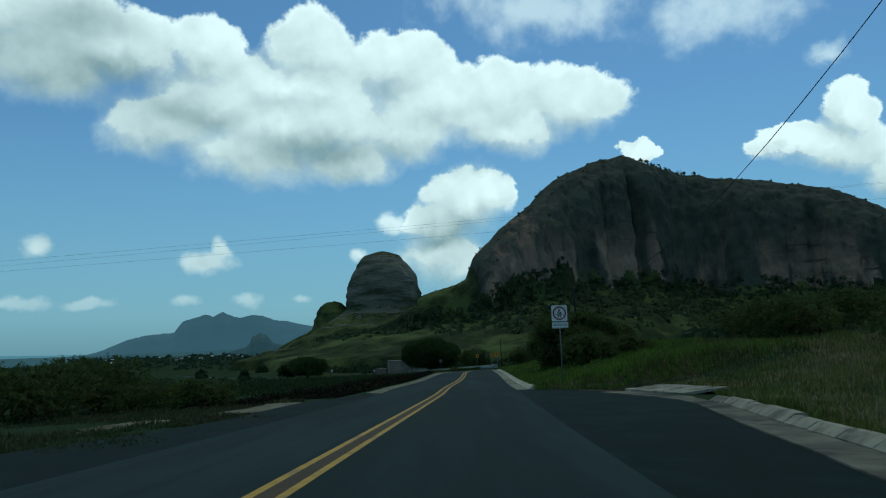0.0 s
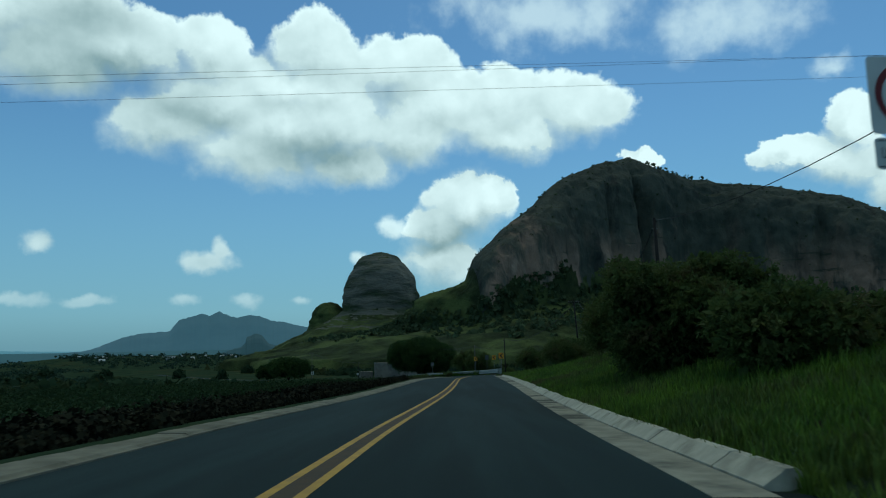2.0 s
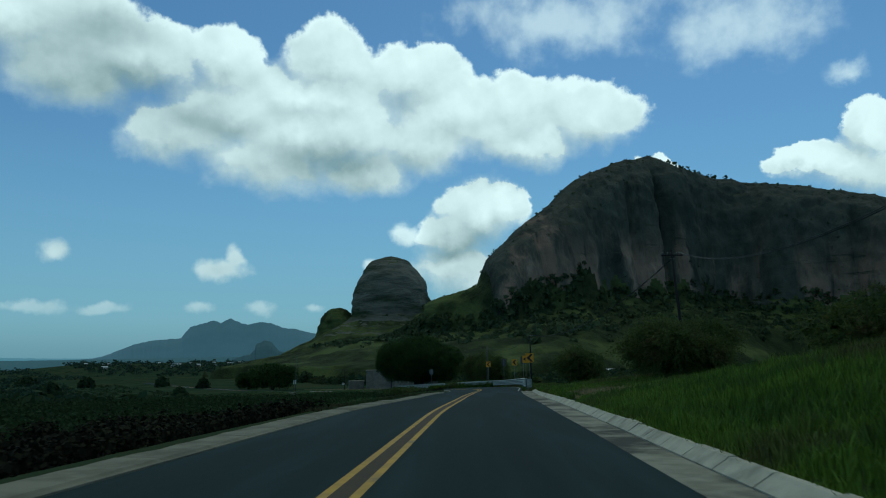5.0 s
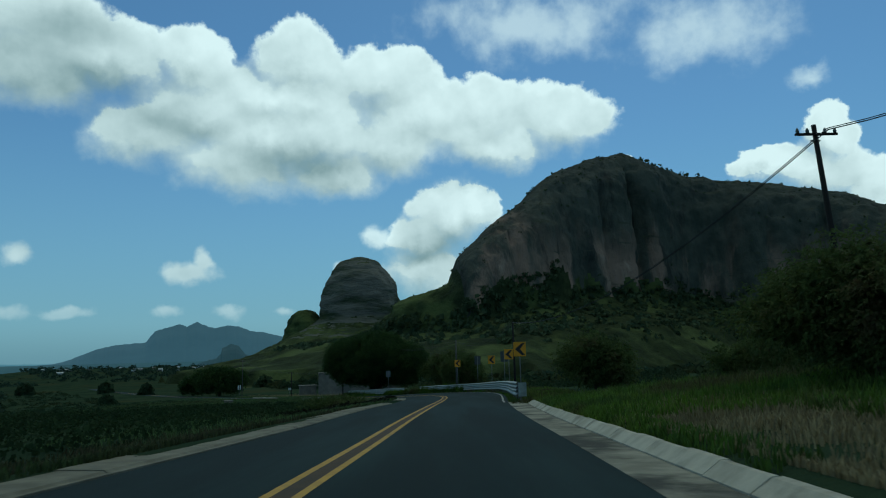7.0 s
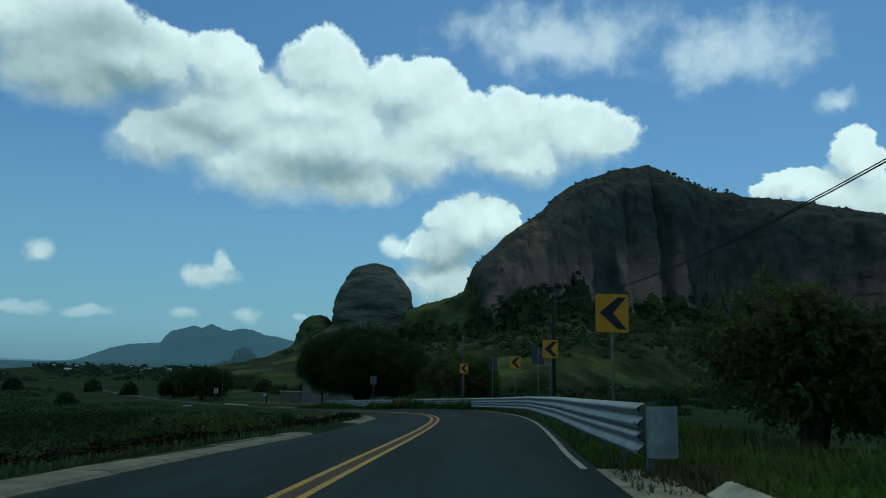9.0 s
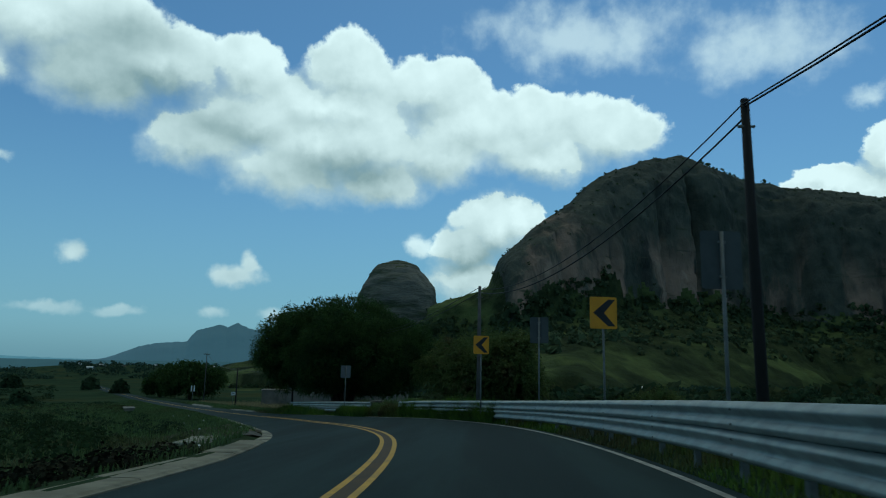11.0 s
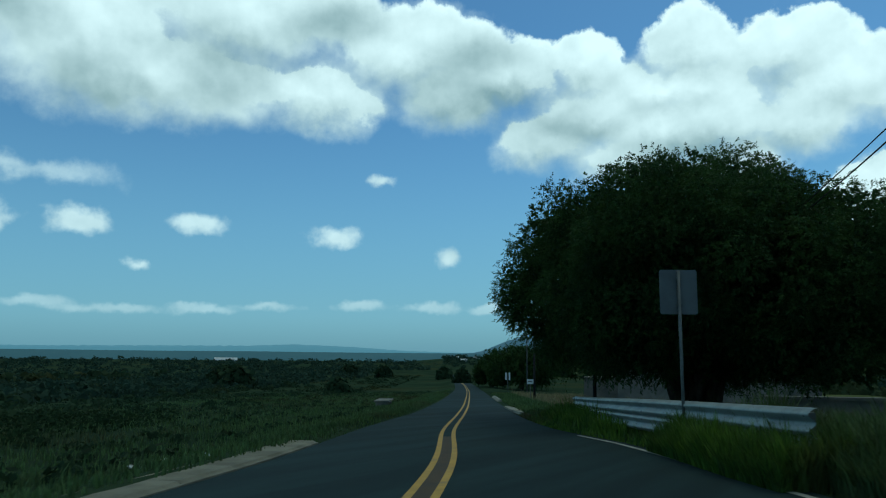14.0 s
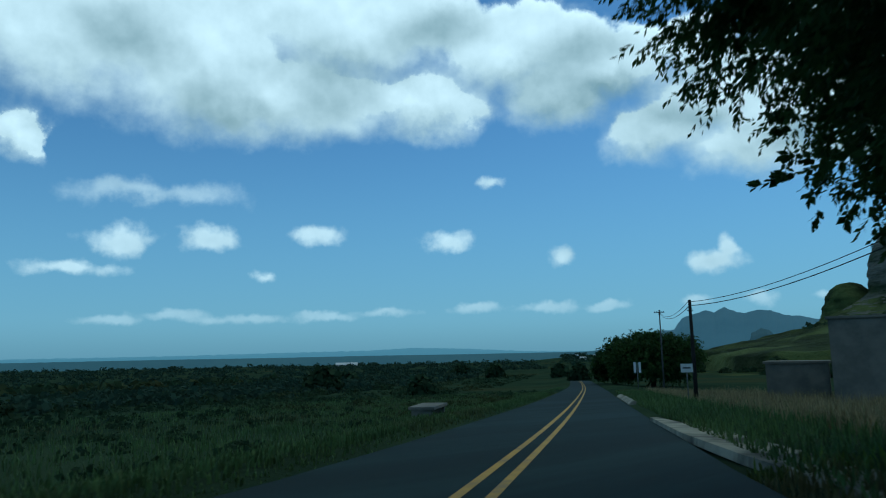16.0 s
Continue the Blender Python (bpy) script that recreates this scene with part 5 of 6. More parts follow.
bank_tree(9.88, 57.3, 4.0, 2.7, 5.5, 4200, "dense dark bushy tree on the grassy bank", 16)
bank_tree(16.88, 83.0, 4.6, 2.5, 5.3, 2600, "low dark thicket behind a notice board", 24)
tree("bank_tree", 15.2, 116.0, [(-1.0, -0.6, 2.8), (1.0, 0.6, 2.9)], lobes(0, 0, 1.9, 3.2, 4.2, 1.9, 11, 11), 5000, 9, 0.12, "brownish bushy tree on the grass bank", 18, BUSH_LEAF, 0.74, 0.5)
tree("bank_tree", 13.4, 142.0, [(-0.5, -0.4, 2.8), (0.5, 0.4, 2.6)], lobes(0, 0, 2.1, 2.4, 2.4, 1.9, 8, 12), 1800, 8, 0.15, "round dark bush tree beyond the kerb", 19, BUSH_LEAF, 0.74, 0.4)


tree("bank_tree", 9.2, 60.6, [(-0.6, 0.2, 4.5), (0.6, 0.4, 3.9)], [(-0.7, 0.3, 4.35, 0.55, 0.55, 0.42), (-0.1, 0.5, 4.0, 0.7, 0.7, 0.5), (0.6, 0.2, 3.3, 1.0, 1.0, 0.9)], 900, 9, 0.15, "slender young tree leaning out over the bank", 25, BUSH_LEAF, 0.8, 0.35, 0.3, 0.07)


def bush(x, y, rx, ry, h, seed, label, leaf=0.13, sprigs=900, name="bush", material=None):
    foot = gz(x, y)
    t = thing(name, label, "bush", (x, y, foot), group="roadside bushes")
    bl = lobes(0, 0, h * 0.45, rx, ry, h * 0.55, 7, seed, 0.5)
    m = material or BUSH_LEAF
    crown = part("leaves", leaf_cloud("leaves", bl, sprigs, 9, leaf, m, seed, 0.1, 0.3), m, t)
    part("inner_foliage", heart("inner_foliage", bl, 0.8, m, seed, 420, leaf * 1.8), m, crown)
    v, f = join_parts(*[rod([(0, 0, -0.2), (rx * 0.4 * math.cos(k * 2.1), ry * 0.4 * math.sin(k * 2.1), h * 0.5)], [0.05, 0.02], 5) for k in range(3)])
    part("stem", mesh_of("stem", v, f, BARK), BARK, t)
    return t


for x, y, rx, ry, h, sd, lb in ((12.7, 50.0, 1.8, 2.0, 1.3, 31, "dark rounded bush on the grassy bank"), (9.9, 49.0, 1.8, 2.2, 2.2, 32, "dark rounded bush on the grassy bank"),
                                (-22.5, 36.0, 3.4, 3.4, 3.1, 33, "dark bush beside the gravel layby"), (-14.2, 41.0, 1.8, 2.0, 1.6, 34, "dark bush beside the gravel layby"),
                                (-17.6, 43.0, 3.0, 3.0, 1.8, 35, "dark bush at the edge of the field"), (-22.6, 44.0, 3.4, 3.2, 3.6, 44, "dark bush beside the gravel layby"),
                                (18.6, 90.0, 3.0, 3.6, 2.8, 36, "dark rounded bush on the grassy bank"), (20.5, 104.0, 3.4, 3.6, 3.2, 37, "dark rounded bush on the grassy bank"),
                                (20.9, 45.0, 4.0, 3.0, 2.6, 38, "dark rounded bush on the hillside"), (29.0, 52.0, 5.0, 3.4, 3.0, 39, "dark rounded bush on the hillside"),
                                (17.0, 128.0, 1.8, 2.0, 1.7, 40, "dark rounded bush on the grassy bank"), (12.6, 182.0, 1.2, 1.4, 1.3, 41, "weedy green bush behind the guard rail"),
                                (22.8, 33.0, 3.0, 3.0, 2.0, 42, "dark rounded bush on the hillside"), (-4.6, 152.0, 2.4, 3.4, 1.0, 43, "low dark bush inside the bend")):
    bush(x, y, rx, ry, h, sd, lb, 0.15 if h > 2 else 0.11, 1400 if h > 2 else 800)


def scatter_scrub(name, spots, label, material, leaf, per_spot, seed):
    """Many shrubs as one mass: rows of x, y, radius, height."""
    rng = np.random.default_rng(seed)
    sp = np.array(spots, float)
    z = ground_z(sp[:, 0], sp[:, 1])
    allv, allf, k = [], [], 0
    n = per_spot
    u = rng.normal(size=(len(sp), n, 3))
    u /= np.linalg.norm(u, axis=2)[..., None]
    u[..., 2] = abs(u[..., 2]) * 1.05 - 0.08
    rr = 0.70 + 0.35 * rng.random((len(sp), n, 1))
    c = np.stack([sp[:, 0], sp[:, 1], z], 1)[:, None] + u * rr * np.stack([sp[:, 2], sp[:, 2], sp[:, 3]], 1)[:, None]
    c = c + rng.normal(size=c.shape) * (sp[:, 2] * 0.10)[:, None, None]
    size = leaf * sp[:, 2][:, None, None] * (0.6 + 0.8 * rng.random((len(sp), n, 1)))
    d1 = rng.normal(size=c.shape)
    d1 /= np.linalg.norm(d1, axis=2)[..., None]
    d2 = np.cross(d1, u)
    d2 /= np.linalg.norm(d2, axis=2)[..., None] + 1e-9
    v = np.stack([c + d1 * size, c + d2 * size * 0.8, c - d1 * size * 0.8, c - d2 * size], 2).reshape(-1, 3)
    f = np.arange(len(v)).reshape(-1, 4)
    return tagged(new(name, mesh_of(name, v, f, material)), label, "shrubs", kind="stuff")


rs = np.random.default_rng(77)


def strewn(n, s_lo, s_hi, d_lo, d_hi, r_lo, r_hi, tall, power=1.0):
    """n shrubs between two distances from the road."""
    rows = []
    for _ in range(n):
        s = rs.uniform(s_lo, s_hi)
        d = d_lo + (d_hi - d_lo) * rs.random() ** power
        x, y, _z = on_road(s, d)
        r = rs.uniform(r_lo, r_hi)
        rows.append((x, y, r, r * tall * rs.uniform(0.7, 1.3)))
    return rows


SCRUB_LEAF = surface("scrub_leaves", (0.030, 0.054, 0.027), (0.046, 0.074, 0.036), 0.05, 0.85, 0, island=0.35, c=(0.065, 0.075, 0.03), c_scale=0.02, c_from=0.55, spec=0.05, through=0.35)
# paler copy of the scrub leaves; the lighter tone stands in for haze
MOUNTAIN_LEAF = surface("mountain_leaves", (0.052, 0.078, 0.042), (0.085, 0.118, 0.060), 0.03, 0.85, 0, island=0.3, spec=0.05, through=0.3)
WOOD_LEAF = surface("far_wood_leaves", (0.034, 0.060, 0.040), (0.050, 0.082, 0.052), 0.02, 0.9, 0, island=0.3, spec=0.05, through=0.3)
CROP_LEAF = surface("crop_leaves", (0.036, 0.060, 0.024), (0.026, 0.046, 0.020), 0.08, 0.9, 0, island=0.3, spec=0.05, through=0.3)
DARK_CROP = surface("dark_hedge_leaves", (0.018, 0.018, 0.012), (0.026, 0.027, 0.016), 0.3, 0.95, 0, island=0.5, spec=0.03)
scatter_scrub("field_scrub", strewn(1300, -40, 420, -50, -420, 0.9, 2.2, 0.75, 1.3), "dark scrub and small trees over the plain", SCRUB_LEAF, 0.17, 70, 1)
scatter_scrub("plain_scrub", strewn(800, 60, 300, -280, -1700, 2.5, 8.0, 0.8) + strewn(1400, -40, 220, -40, -400, 1.0, 3.0, 0.6) + strewn(2200, 300, 660, -180, -1500, 2.5, 7.0, 0.7), "low scrub covering the plain to the horizon", SCRUB_LEAF, 0.30, 20, 9)
def woods(n, az0, az1, r0, r1, seed, small, grow, tall, inner=60):
    """Trees and shrubs over the open country, in a fan round the bend; the farther, the larger the groups."""
    rng = np.random.default_rng(seed)
    az = np.radians(rng.uniform(az0, az1, n))
    r = r0 * (r1 / r0) ** rng.random(n)
    x, y = -r * np.sin(az), 100 + r * np.cos(az)
    d = off_road(x, y)[1]
    keep = ((d < -inner) | (d > 90)) & (waves(x, y, 260.0, 5.0) + 0.6 * waves(x, y, 90.0, 2.0) > rng.uniform(-1.5, 0.6, n))
    size = (small + grow * r) * rng.uniform(0.6, 1.4, n)
    return [(a, b, c, c * tall * k) for a, b, c, k in zip(x[keep], y[keep], size[keep], rng.uniform(0.7, 1.4, keep.sum()))]


scatter_scrub("plain_woods", woods(7600, 12, 95, 170, 2600, 41, 1.2, 0.0034, 0.75), "dark trees and thickets covering the plain", WOOD_LEAF, 0.26, 22, 42)
scatter_scrub("near_woods", woods(2600, 6, 62, 110, 600, 51, 1.3, 0.0030, 0.7, 50), "dark thickets along the far side of the fields", WOOD_LEAF, 0.24, 26, 52)
scatter_scrub("foothill_woods", woods(1800, -28, 14, 330, 900, 43, 1.4, 0.0040, 0.8), "dark trees over the foothills below the mountain", WOOD_LEAF, 0.26, 26, 44)
scatter_scrub("field_shrubs", strewn(2600, 222, 640, -20, -420, 0.5, 1.9, 0.42, 1.1), "low dark shrubs strewn over the field", SCRUB_LEAF, 0.15, 44, 15)
scatter_scrub("field_trees", [(-150, 330, 4.2, 6.5), (-210, 380, 5.5, 7.0), (-228, 390, 4.5, 6.0), (-170, 470, 4.0, 6.0), (-240, 520, 5.0, 6.5), (-120, 400, 3.0, 5.0), (-300, 470, 6, 6), (-90, 300, 2.2, 3.0), (-330, 600, 7, 7),
                               (-420, 560, 7, 7), (-130, 620, 6, 8), (-165, 600, 5, 6.5), (-100, 520, 5, 6), (-70, 480, 4, 5)], "single dark trees standing in the plain", SCRUB_LEAF, 0.22, 420, 2)
scatter_scrub("rail_scrub", strewn(240, 136, 236, 22, 90, 0.7, 1.9, 0.8), "dark shrubs on the ground behind the guard rail", SCRUB_LEAF, 0.13, 150, 13)
scatter_scrub("hillside_scrub", strewn(260, -20, 130, 24, 120, 1.0, 3.0, 0.8) + strewn(1300, 140, 420, 80, 420, 0.9, 3.4, 0.75, 1.3) + strewn(300, 250, 640, 60, 600, 2.5, 6.0, 0.7), "dark shrubs over the slopes below the mountain", SCRUB_LEAF, 0.335, 33, 3)
rows = []
for s in np.arange(58, 235, 1.1):
    for d in np.arange(-9.5, -52, -2.1):
        if s < 96 and d > -11:
            continue
        x, y, _z = on_road(s + rs.uniform(-0.4, 0.4), d + rs.uniform(-0.25, 0.25) - (0.12 * max(0, s - 175)))
        rows.append((x, y, rs.uniform(0.45, 0.7), rs.uniform(0.55, 0.95)))
scatter_scrub("field_crop", rows, "rows of dark green crop plants in the field", CROP_LEAF, 0.13, 48, 4)
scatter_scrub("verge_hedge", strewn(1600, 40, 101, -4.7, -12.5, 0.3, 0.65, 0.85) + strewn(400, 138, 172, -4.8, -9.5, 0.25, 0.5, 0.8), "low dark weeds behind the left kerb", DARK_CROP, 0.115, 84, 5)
scatter_scrub("field_weeds", strewn(1500, 186, 340, -7, -75, 0.2, 0.6, 0.6, 1.2), "dark weeds and tufts over the field below the road", SCRUB_LEAF, 0.2, 30, 6)


def mountain_growth():
    """Shrubs over the mountain's ledges and along its skyline."""
    rows = []
    nu = HX.shape[0]
    v, f = [], []
    rng = np.random.default_rng(5)
    iv0 = int(np.argmin(abs(HV)))
    spots = []
    for _ in range(7000):
        i, j = rng.integers(20, nu - 5), rng.integers(iv0 - 3, HX.shape[1] - 12)
        vv = HV[j]
        low = 0.43 if HX[i, j] < 130 else 0.56
        if 0.2 < vv < low and rng.random() < 0.93 or vv < 0.2 and rng.random() < 0.8:
            continue
        spots.append((HX[i, j], HY[i, j], HZ[i, j], rng.uniform(0.9, 2.6) * (0.75 if vv < 0.1 else 2.3 if vv > low else 0.8)))
    for _ in range(70):
        i = rng.integers(60, nu - 10)
        spots.append((HX[i, iv0], HY[i, iv0], HZ[i, iv0], rng.uniform(1.2, 2.6)))
    for _ in range(4200):
        i, j = rng.integers(4, int(nu * 0.34)), rng.integers(iv0 - 2, HX.shape[1] - 20)
        spots.append((HX[i, j], HY[i, j], HZ[i, j] + 1.0, rng.uniform(2.0, 5.0)))
    top = int(np.argmax(HZ[:, iv0]))
    for k in range(9):
        i = min(top + 8 + 3 * k + rng.integers(0, 2), nu - 1)
        spots.append((HX[i, iv0], HY[i, iv0], HZ[i, iv0] + 2, rng.uniform(3.4, 5.2)))
    sp = np.array(spots)
    n = 16
    u = rng.normal(size=(len(sp), n, 3))
    u /= np.linalg.norm(u, axis=2)[..., None]
    c = sp[:, None, :3] + u * sp[:, 3][:, None, None] * np.array([1, 1, 0.8]) * (0.6 + 0.45 * rng.random((len(sp), n, 1)))
    d1 = rng.normal(size=c.shape)
    d1 /= np.linalg.norm(d1, axis=2)[..., None]
    d2 = np.cross(d1, u)
    d2 /= np.linalg.norm(d2, axis=2)[..., None] + 1e-9
    size = 0.42 * sp[:, 3][:, None, None] * (0.5 + rng.random((len(sp), n, 1)))
    v = np.stack([c + d1 * size, c + d2 * size, c - d1 * size, c - d2 * size], 2).reshape(-1, 3)
    f = np.arange(len(v)).reshape(-1, 4)
    return tagged(new("mountain_scrub", mesh_of("mountain_scrub", v, f, MOUNTAIN_LEAF)), "dark shrubs on the mountain's ledges and skyline", "shrubs", kind="stuff")


mountain_growth()


def grass(name, n, s_lo, s_hi, d_of, depth, h_lo, h_hi, material, label, seed, clump=0.0):
    """Blades along the verge: each a bent tapering strip."""
    rng = np.random.default_rng(seed)
    s = rng.uniform(s_lo, s_hi, n)
    k = rng.random(n) ** 1.5
    d = np.array([d_of(v) for v in s]) + depth * k
    x = np.interp(s, S, C[:, 0]) + np.interp(s, S, NORM[:, 0]) * d
    y = np.interp(s, S, C[:, 1]) + np.interp(s, S, NORM[:, 1]) * d
    if clump:
        keep = waves(x, y, clump, seed) + 0.4 * waves(x, y, clump * 0.4, seed + 1) > rng.uniform(-0.9, 0.5, n)
        x, y, k = x[keep], y[keep], k[keep]
    n = len(x)
    z = ground_z(x, y)
    h = rng.uniform(h_lo, h_hi, n) * (0.6 + 0.5 * waves(x, y, 3.1, seed) ** 2) * (0.75 + 0.5 * np.minimum(k * 3, 1))
    a = rng.uniform(0, 2 * math.pi, n)
    lean = rng.uniform(0.1, 0.6, n) * h
    w = 0.011 + 0.016 * rng.random(n)
    ca, sa = np.cos(a), np.sin(a)
    b0 = np.stack([x - sa * w, y + ca * w, z - 0.03], 1)
    b1 = np.stack([x + sa * w, y - ca * w, z - 0.03], 1)
    m0 = np.stack([x + ca * lean * 0.35 - sa * w * 0.7, y + sa * lean * 0.35 + ca * w * 0.7, z + h * 0.6], 1)
    m1 = np.stack([x + ca * lean * 0.35 + sa * w * 0.7, y + sa * lean * 0.35 - ca * w * 0.7, z + h * 0.6], 1)
    tp = np.stack([x + ca * lean, y + sa * lean, z + h], 1)
    v = np.stack([b0, b1, m1, m0, tp], 1).reshape(-1, 3)
    i = np.arange(n)[:, None] * 5
    tri = np.concatenate([i + np.array([[0, 1, 2]]), i + np.array([[0, 2, 3]]), i + np.array([[3, 2, 4]])], 0)
    return tagged(new(name, mesh_of(name, v, tri, material)), label, "grass", kind="stuff")


grass("bank_grass", 170000, 37, 136, lambda s: edge_r(s) + kerb_gap(s) + 0.30 + 3.0 * float(step(s, 102, 105) * (1 - step(s, 112, 117))), 14, 0.22, 0.62, GRASS, "green grass over the roadside bank", 1)
grass("bank_dry_grass", 30000, 101, 119, lambda s: edge_r(s) + 1.5, 4.5, 0.10, 0.3, DRY_GRASS, "dry straw-coloured grass behind the kerb", 2, 9)
grass("hill_grass", 60000, -5, 44, lambda s: np.interp(s, [-5, 2, 9, 14, 24, 31, 36], [5.9, 6.7, 7.9, 8.7, 10.4, 11.8, 10.6]), 20, 0.2, 0.6, HILL_GRASS, "rough olive grass above the side road", 3, 7)
grass("mouth_grass", 9000, 30, 42, lambda s: np.interp(s, [30, 36, 39, 42], [9.6, 8.4, 6.4, 5.6]), 6, 0.06, 0.3, DULL_GRASS, "dull trodden grass beside the broken slab", 21, 3)
grass("hill_straw", 45000, -5, 40, lambda s: np.interp(s, [-5, 2, 9, 14, 24, 31, 36], [7, 8, 9, 9.6, 10.6, 11.8, 13]), 20, 0.2, 0.5, DRY_GRASS, "dry brown grass on the slope above the side road", 12, 9)
grass("layby_grass", 34000, -6, 24.5, lambda s: -5.6 - 1.4 * math.sin(s * 0.8), -10, 0.08, 0.3, DULL_GRASS, "dull brownish grass beside the layby", 18, 5)
grass("layby_far_grass", 20000, 30, 44, lambda s: -7.5 - 1.2 * math.sin(s * 0.9), -12, 0.1, 0.35, DULL_GRASS, "dull brownish grass behind the gravel", 19, 5)
grass("crop_edge_grass", 26000, 97, 142, lambda s: edge_l(s) - 0.85, -5.5, 0.06, 0.28, DULL_GRASS, "dull brown grass between the kerb and the crop", 20, 6)
grass("rail_grass", 36000, 134, 232, lambda s: edge_r(s) + 0.1, 4.5, 0.12, 0.40, GRASS, "green grass below the guard rail", 4)
grass("rail_weeds", 30000, 180, 226, lambda s: edge_r(s) + 0.55, 1.5, 0.35, 0.95, GRASS, "tall weeds growing through the guard rail", 5, 5)
grass("rail_front_weeds", 60000, 185, 201, lambda s: edge_r(s) + 0.05, 0.7, 0.55, 1.05, GRASS, "weeds growing up before the guard rail", 16)
grass("rail_thicket", 26000, 197.5, 207, lambda s: edge_r(s) + 0.25, 1.6, 0.5, 1.1, FIELD_GRASS, "tall green weeds hiding the guard rail", 11)
grass("rail_end_weeds", 16000, 202.5, 208.5, lambda s: rail_offset(s) - 0.75, 1.0, 0.45, 1.0, GRASS, "green weeds before the end of the guard rail", 22)
grass("field_edge_grass", 40000, 120, 270, lambda s: edge_l(s) - 0.9, -9, 0.12, 0.42, FIELD_GRASS, "grass along the field's edge", 6, 8)
grass("field_grass", 48000, 186, 330, lambda s: edge_l(s) - 0.6, -34, 0.12, 0.40, FIELD_GRASS, "dark rough grass over the field below the road", 9)
grass("verge_grass", 16000, 210, 300, lambda s: edge_l(s) - 0.03, -2.4, 0.06, 0.2, FIELD_GRASS, "short grass along the asphalt edge", 14)
grass("kerb_grass", 7000, 106, 136, lambda s: edge_r(s) + 1.18, 0.7, 0.12, 0.34, GRASS, "grass hanging over the old kerb", 10, 5)
grass("roadside_grass", 34000, 216, 300, lambda s: edge_r(s) + 0.5, 12, 0.15, 0.55, FIELD_GRASS, "green roadside grass past the bend", 7)
grass("roadside_straw", 40000, 222, 300, lambda s: edge_r(s) + 3.5, 14, 0.4, 1.1, DRY_GRASS, "pale dry grass past the laurel tree", 8, 8)


# ---- buildings and small things ----
def house(x, y, w, d, h, turn, material, label, flat=True, windows=2, name="house", category="house", base=None):
    foot = (gz(x, y) if base is None else base) - 0.3
    t = thing(name, label, category, (x, y, foot), turn=turn, group="houses of the far town" if w < 14 and h > 2.6 and abs(x) > 60 else "")
    body = part("wall", box(w, d, h, (0, 0, h / 2), 0.02), material, t)
    if flat:
        part("roof", box(w + 0.3, d + 0.3, 0.18, (0, 0, h + 0.09), 0.02), WALL, t, "flat concrete roof slab")
    else:
        bm = bmesh.new()
        pts = [(-w / 2 - 0.3, -d / 2 - 0.3, h), (w / 2 + 0.3, -d / 2 - 0.3, h), (w / 2 + 0.3, d / 2 + 0.3, h), (-w / 2 - 0.3, d / 2 + 0.3, h), (-w / 2 - 0.3, 0, h + d * 0.22), (w / 2 + 0.3, 0, h + d * 0.22)]
        vs = [bm.verts.new(p) for p in pts]
        for q in ((0, 1, 5, 4), (3, 4, 5, 2), (0, 4, 3), (1, 2, 5), (0, 3, 2, 1)):
            bm.faces.new([vs[i] for i in q])
        part("roof", bm, PALE_WALL, t, "pale sheet roof")
    for k in range(windows):
        wx = -w / 2 + w * (k + 0.5) / windows
        win = part("window", box(min(1.2, w / windows * 0.5), 0.08, 1.1, (wx, -d / 2 - 0.01, h * 0.55), 0.01), DARK_HOLE, t, "dark window opening")
    return t


rh = random.Random(9)
for k in range(30):
    az, dist = rh.choice([14.5, 18.0, 19.5, 22.0, 24.0, 27.5]) + rh.gauss(0, 1.1), rh.uniform(1300, 2100)
    hx, hy = -dist * math.sin(radians(az)), 100 + dist * math.cos(radians(az))
    house(hx, hy, rh.uniform(6, 10), rh.uniform(5, 8), rh.uniform(2.8, 4.2), rh.uniform(-30, 30) + az, PALE_WALL if k % 3 else WALL, "small pale house of the far town", k % 2 == 0, 2)
house(96.5, 554.6, 7.0, 5.0, 3.0, -12, PALE_WALL, "small white house among fields below the mountain", False, 2)
house(117.5, 432.0, 4.0, 3.0, 2.4, -10, PALE_WALL, "small white hut on the slope below the mountain", True, 1)
house(104.0, 562.0, 5.0, 4.0, 2.6, 8, PALE_WALL, "small white house among fields below the mountain", True, 1)
house(-1667, 1670, 66, 30, 4, 48, PALE_WALL, "long white warehouse far out on the plain", False, 6, "warehouse", "building")
house(-29.6, 277.0, 4.2, 4.0, 3.2, 12, WALL, "pale plastered shed at the roadside", True, 0, "shed", "building")
house(-16.5, 276.0, 20.0, 8.0, 5.8, 8, WALL, "long grey plastered building behind dry grass", True, 0, "roadside_building", "building")
house(-3.0, 236.0, 7.0, 0.35, 1.7, 24, WALL, "low grey rubble wall behind the guard rail", True, 0, "garden_wall", "wall")


def culvert():
    x, y = -40.4, 246.9
    foot = gz(x, y)
    t = thing("culvert_headwall", "low concrete slab over a drain beside the field", "culvert", (x, y, foot), turn=heading(250))
    h = -8.15 - foot
    part("slab", box(1.4, 3.4, 0.16, (0, 0, h - 0.08), 0.02), WALL, t)
    part("side_wall", box(1.1, 0.22, h + 0.1, (0, -1.5, h / 2 - 0.15), 0.02), WALL, t)
    part("side_wall", box(1.1, 0.22, h + 0.1, (0, 1.5, h / 2 - 0.15), 0.02), WALL, t)
    return t


culvert()


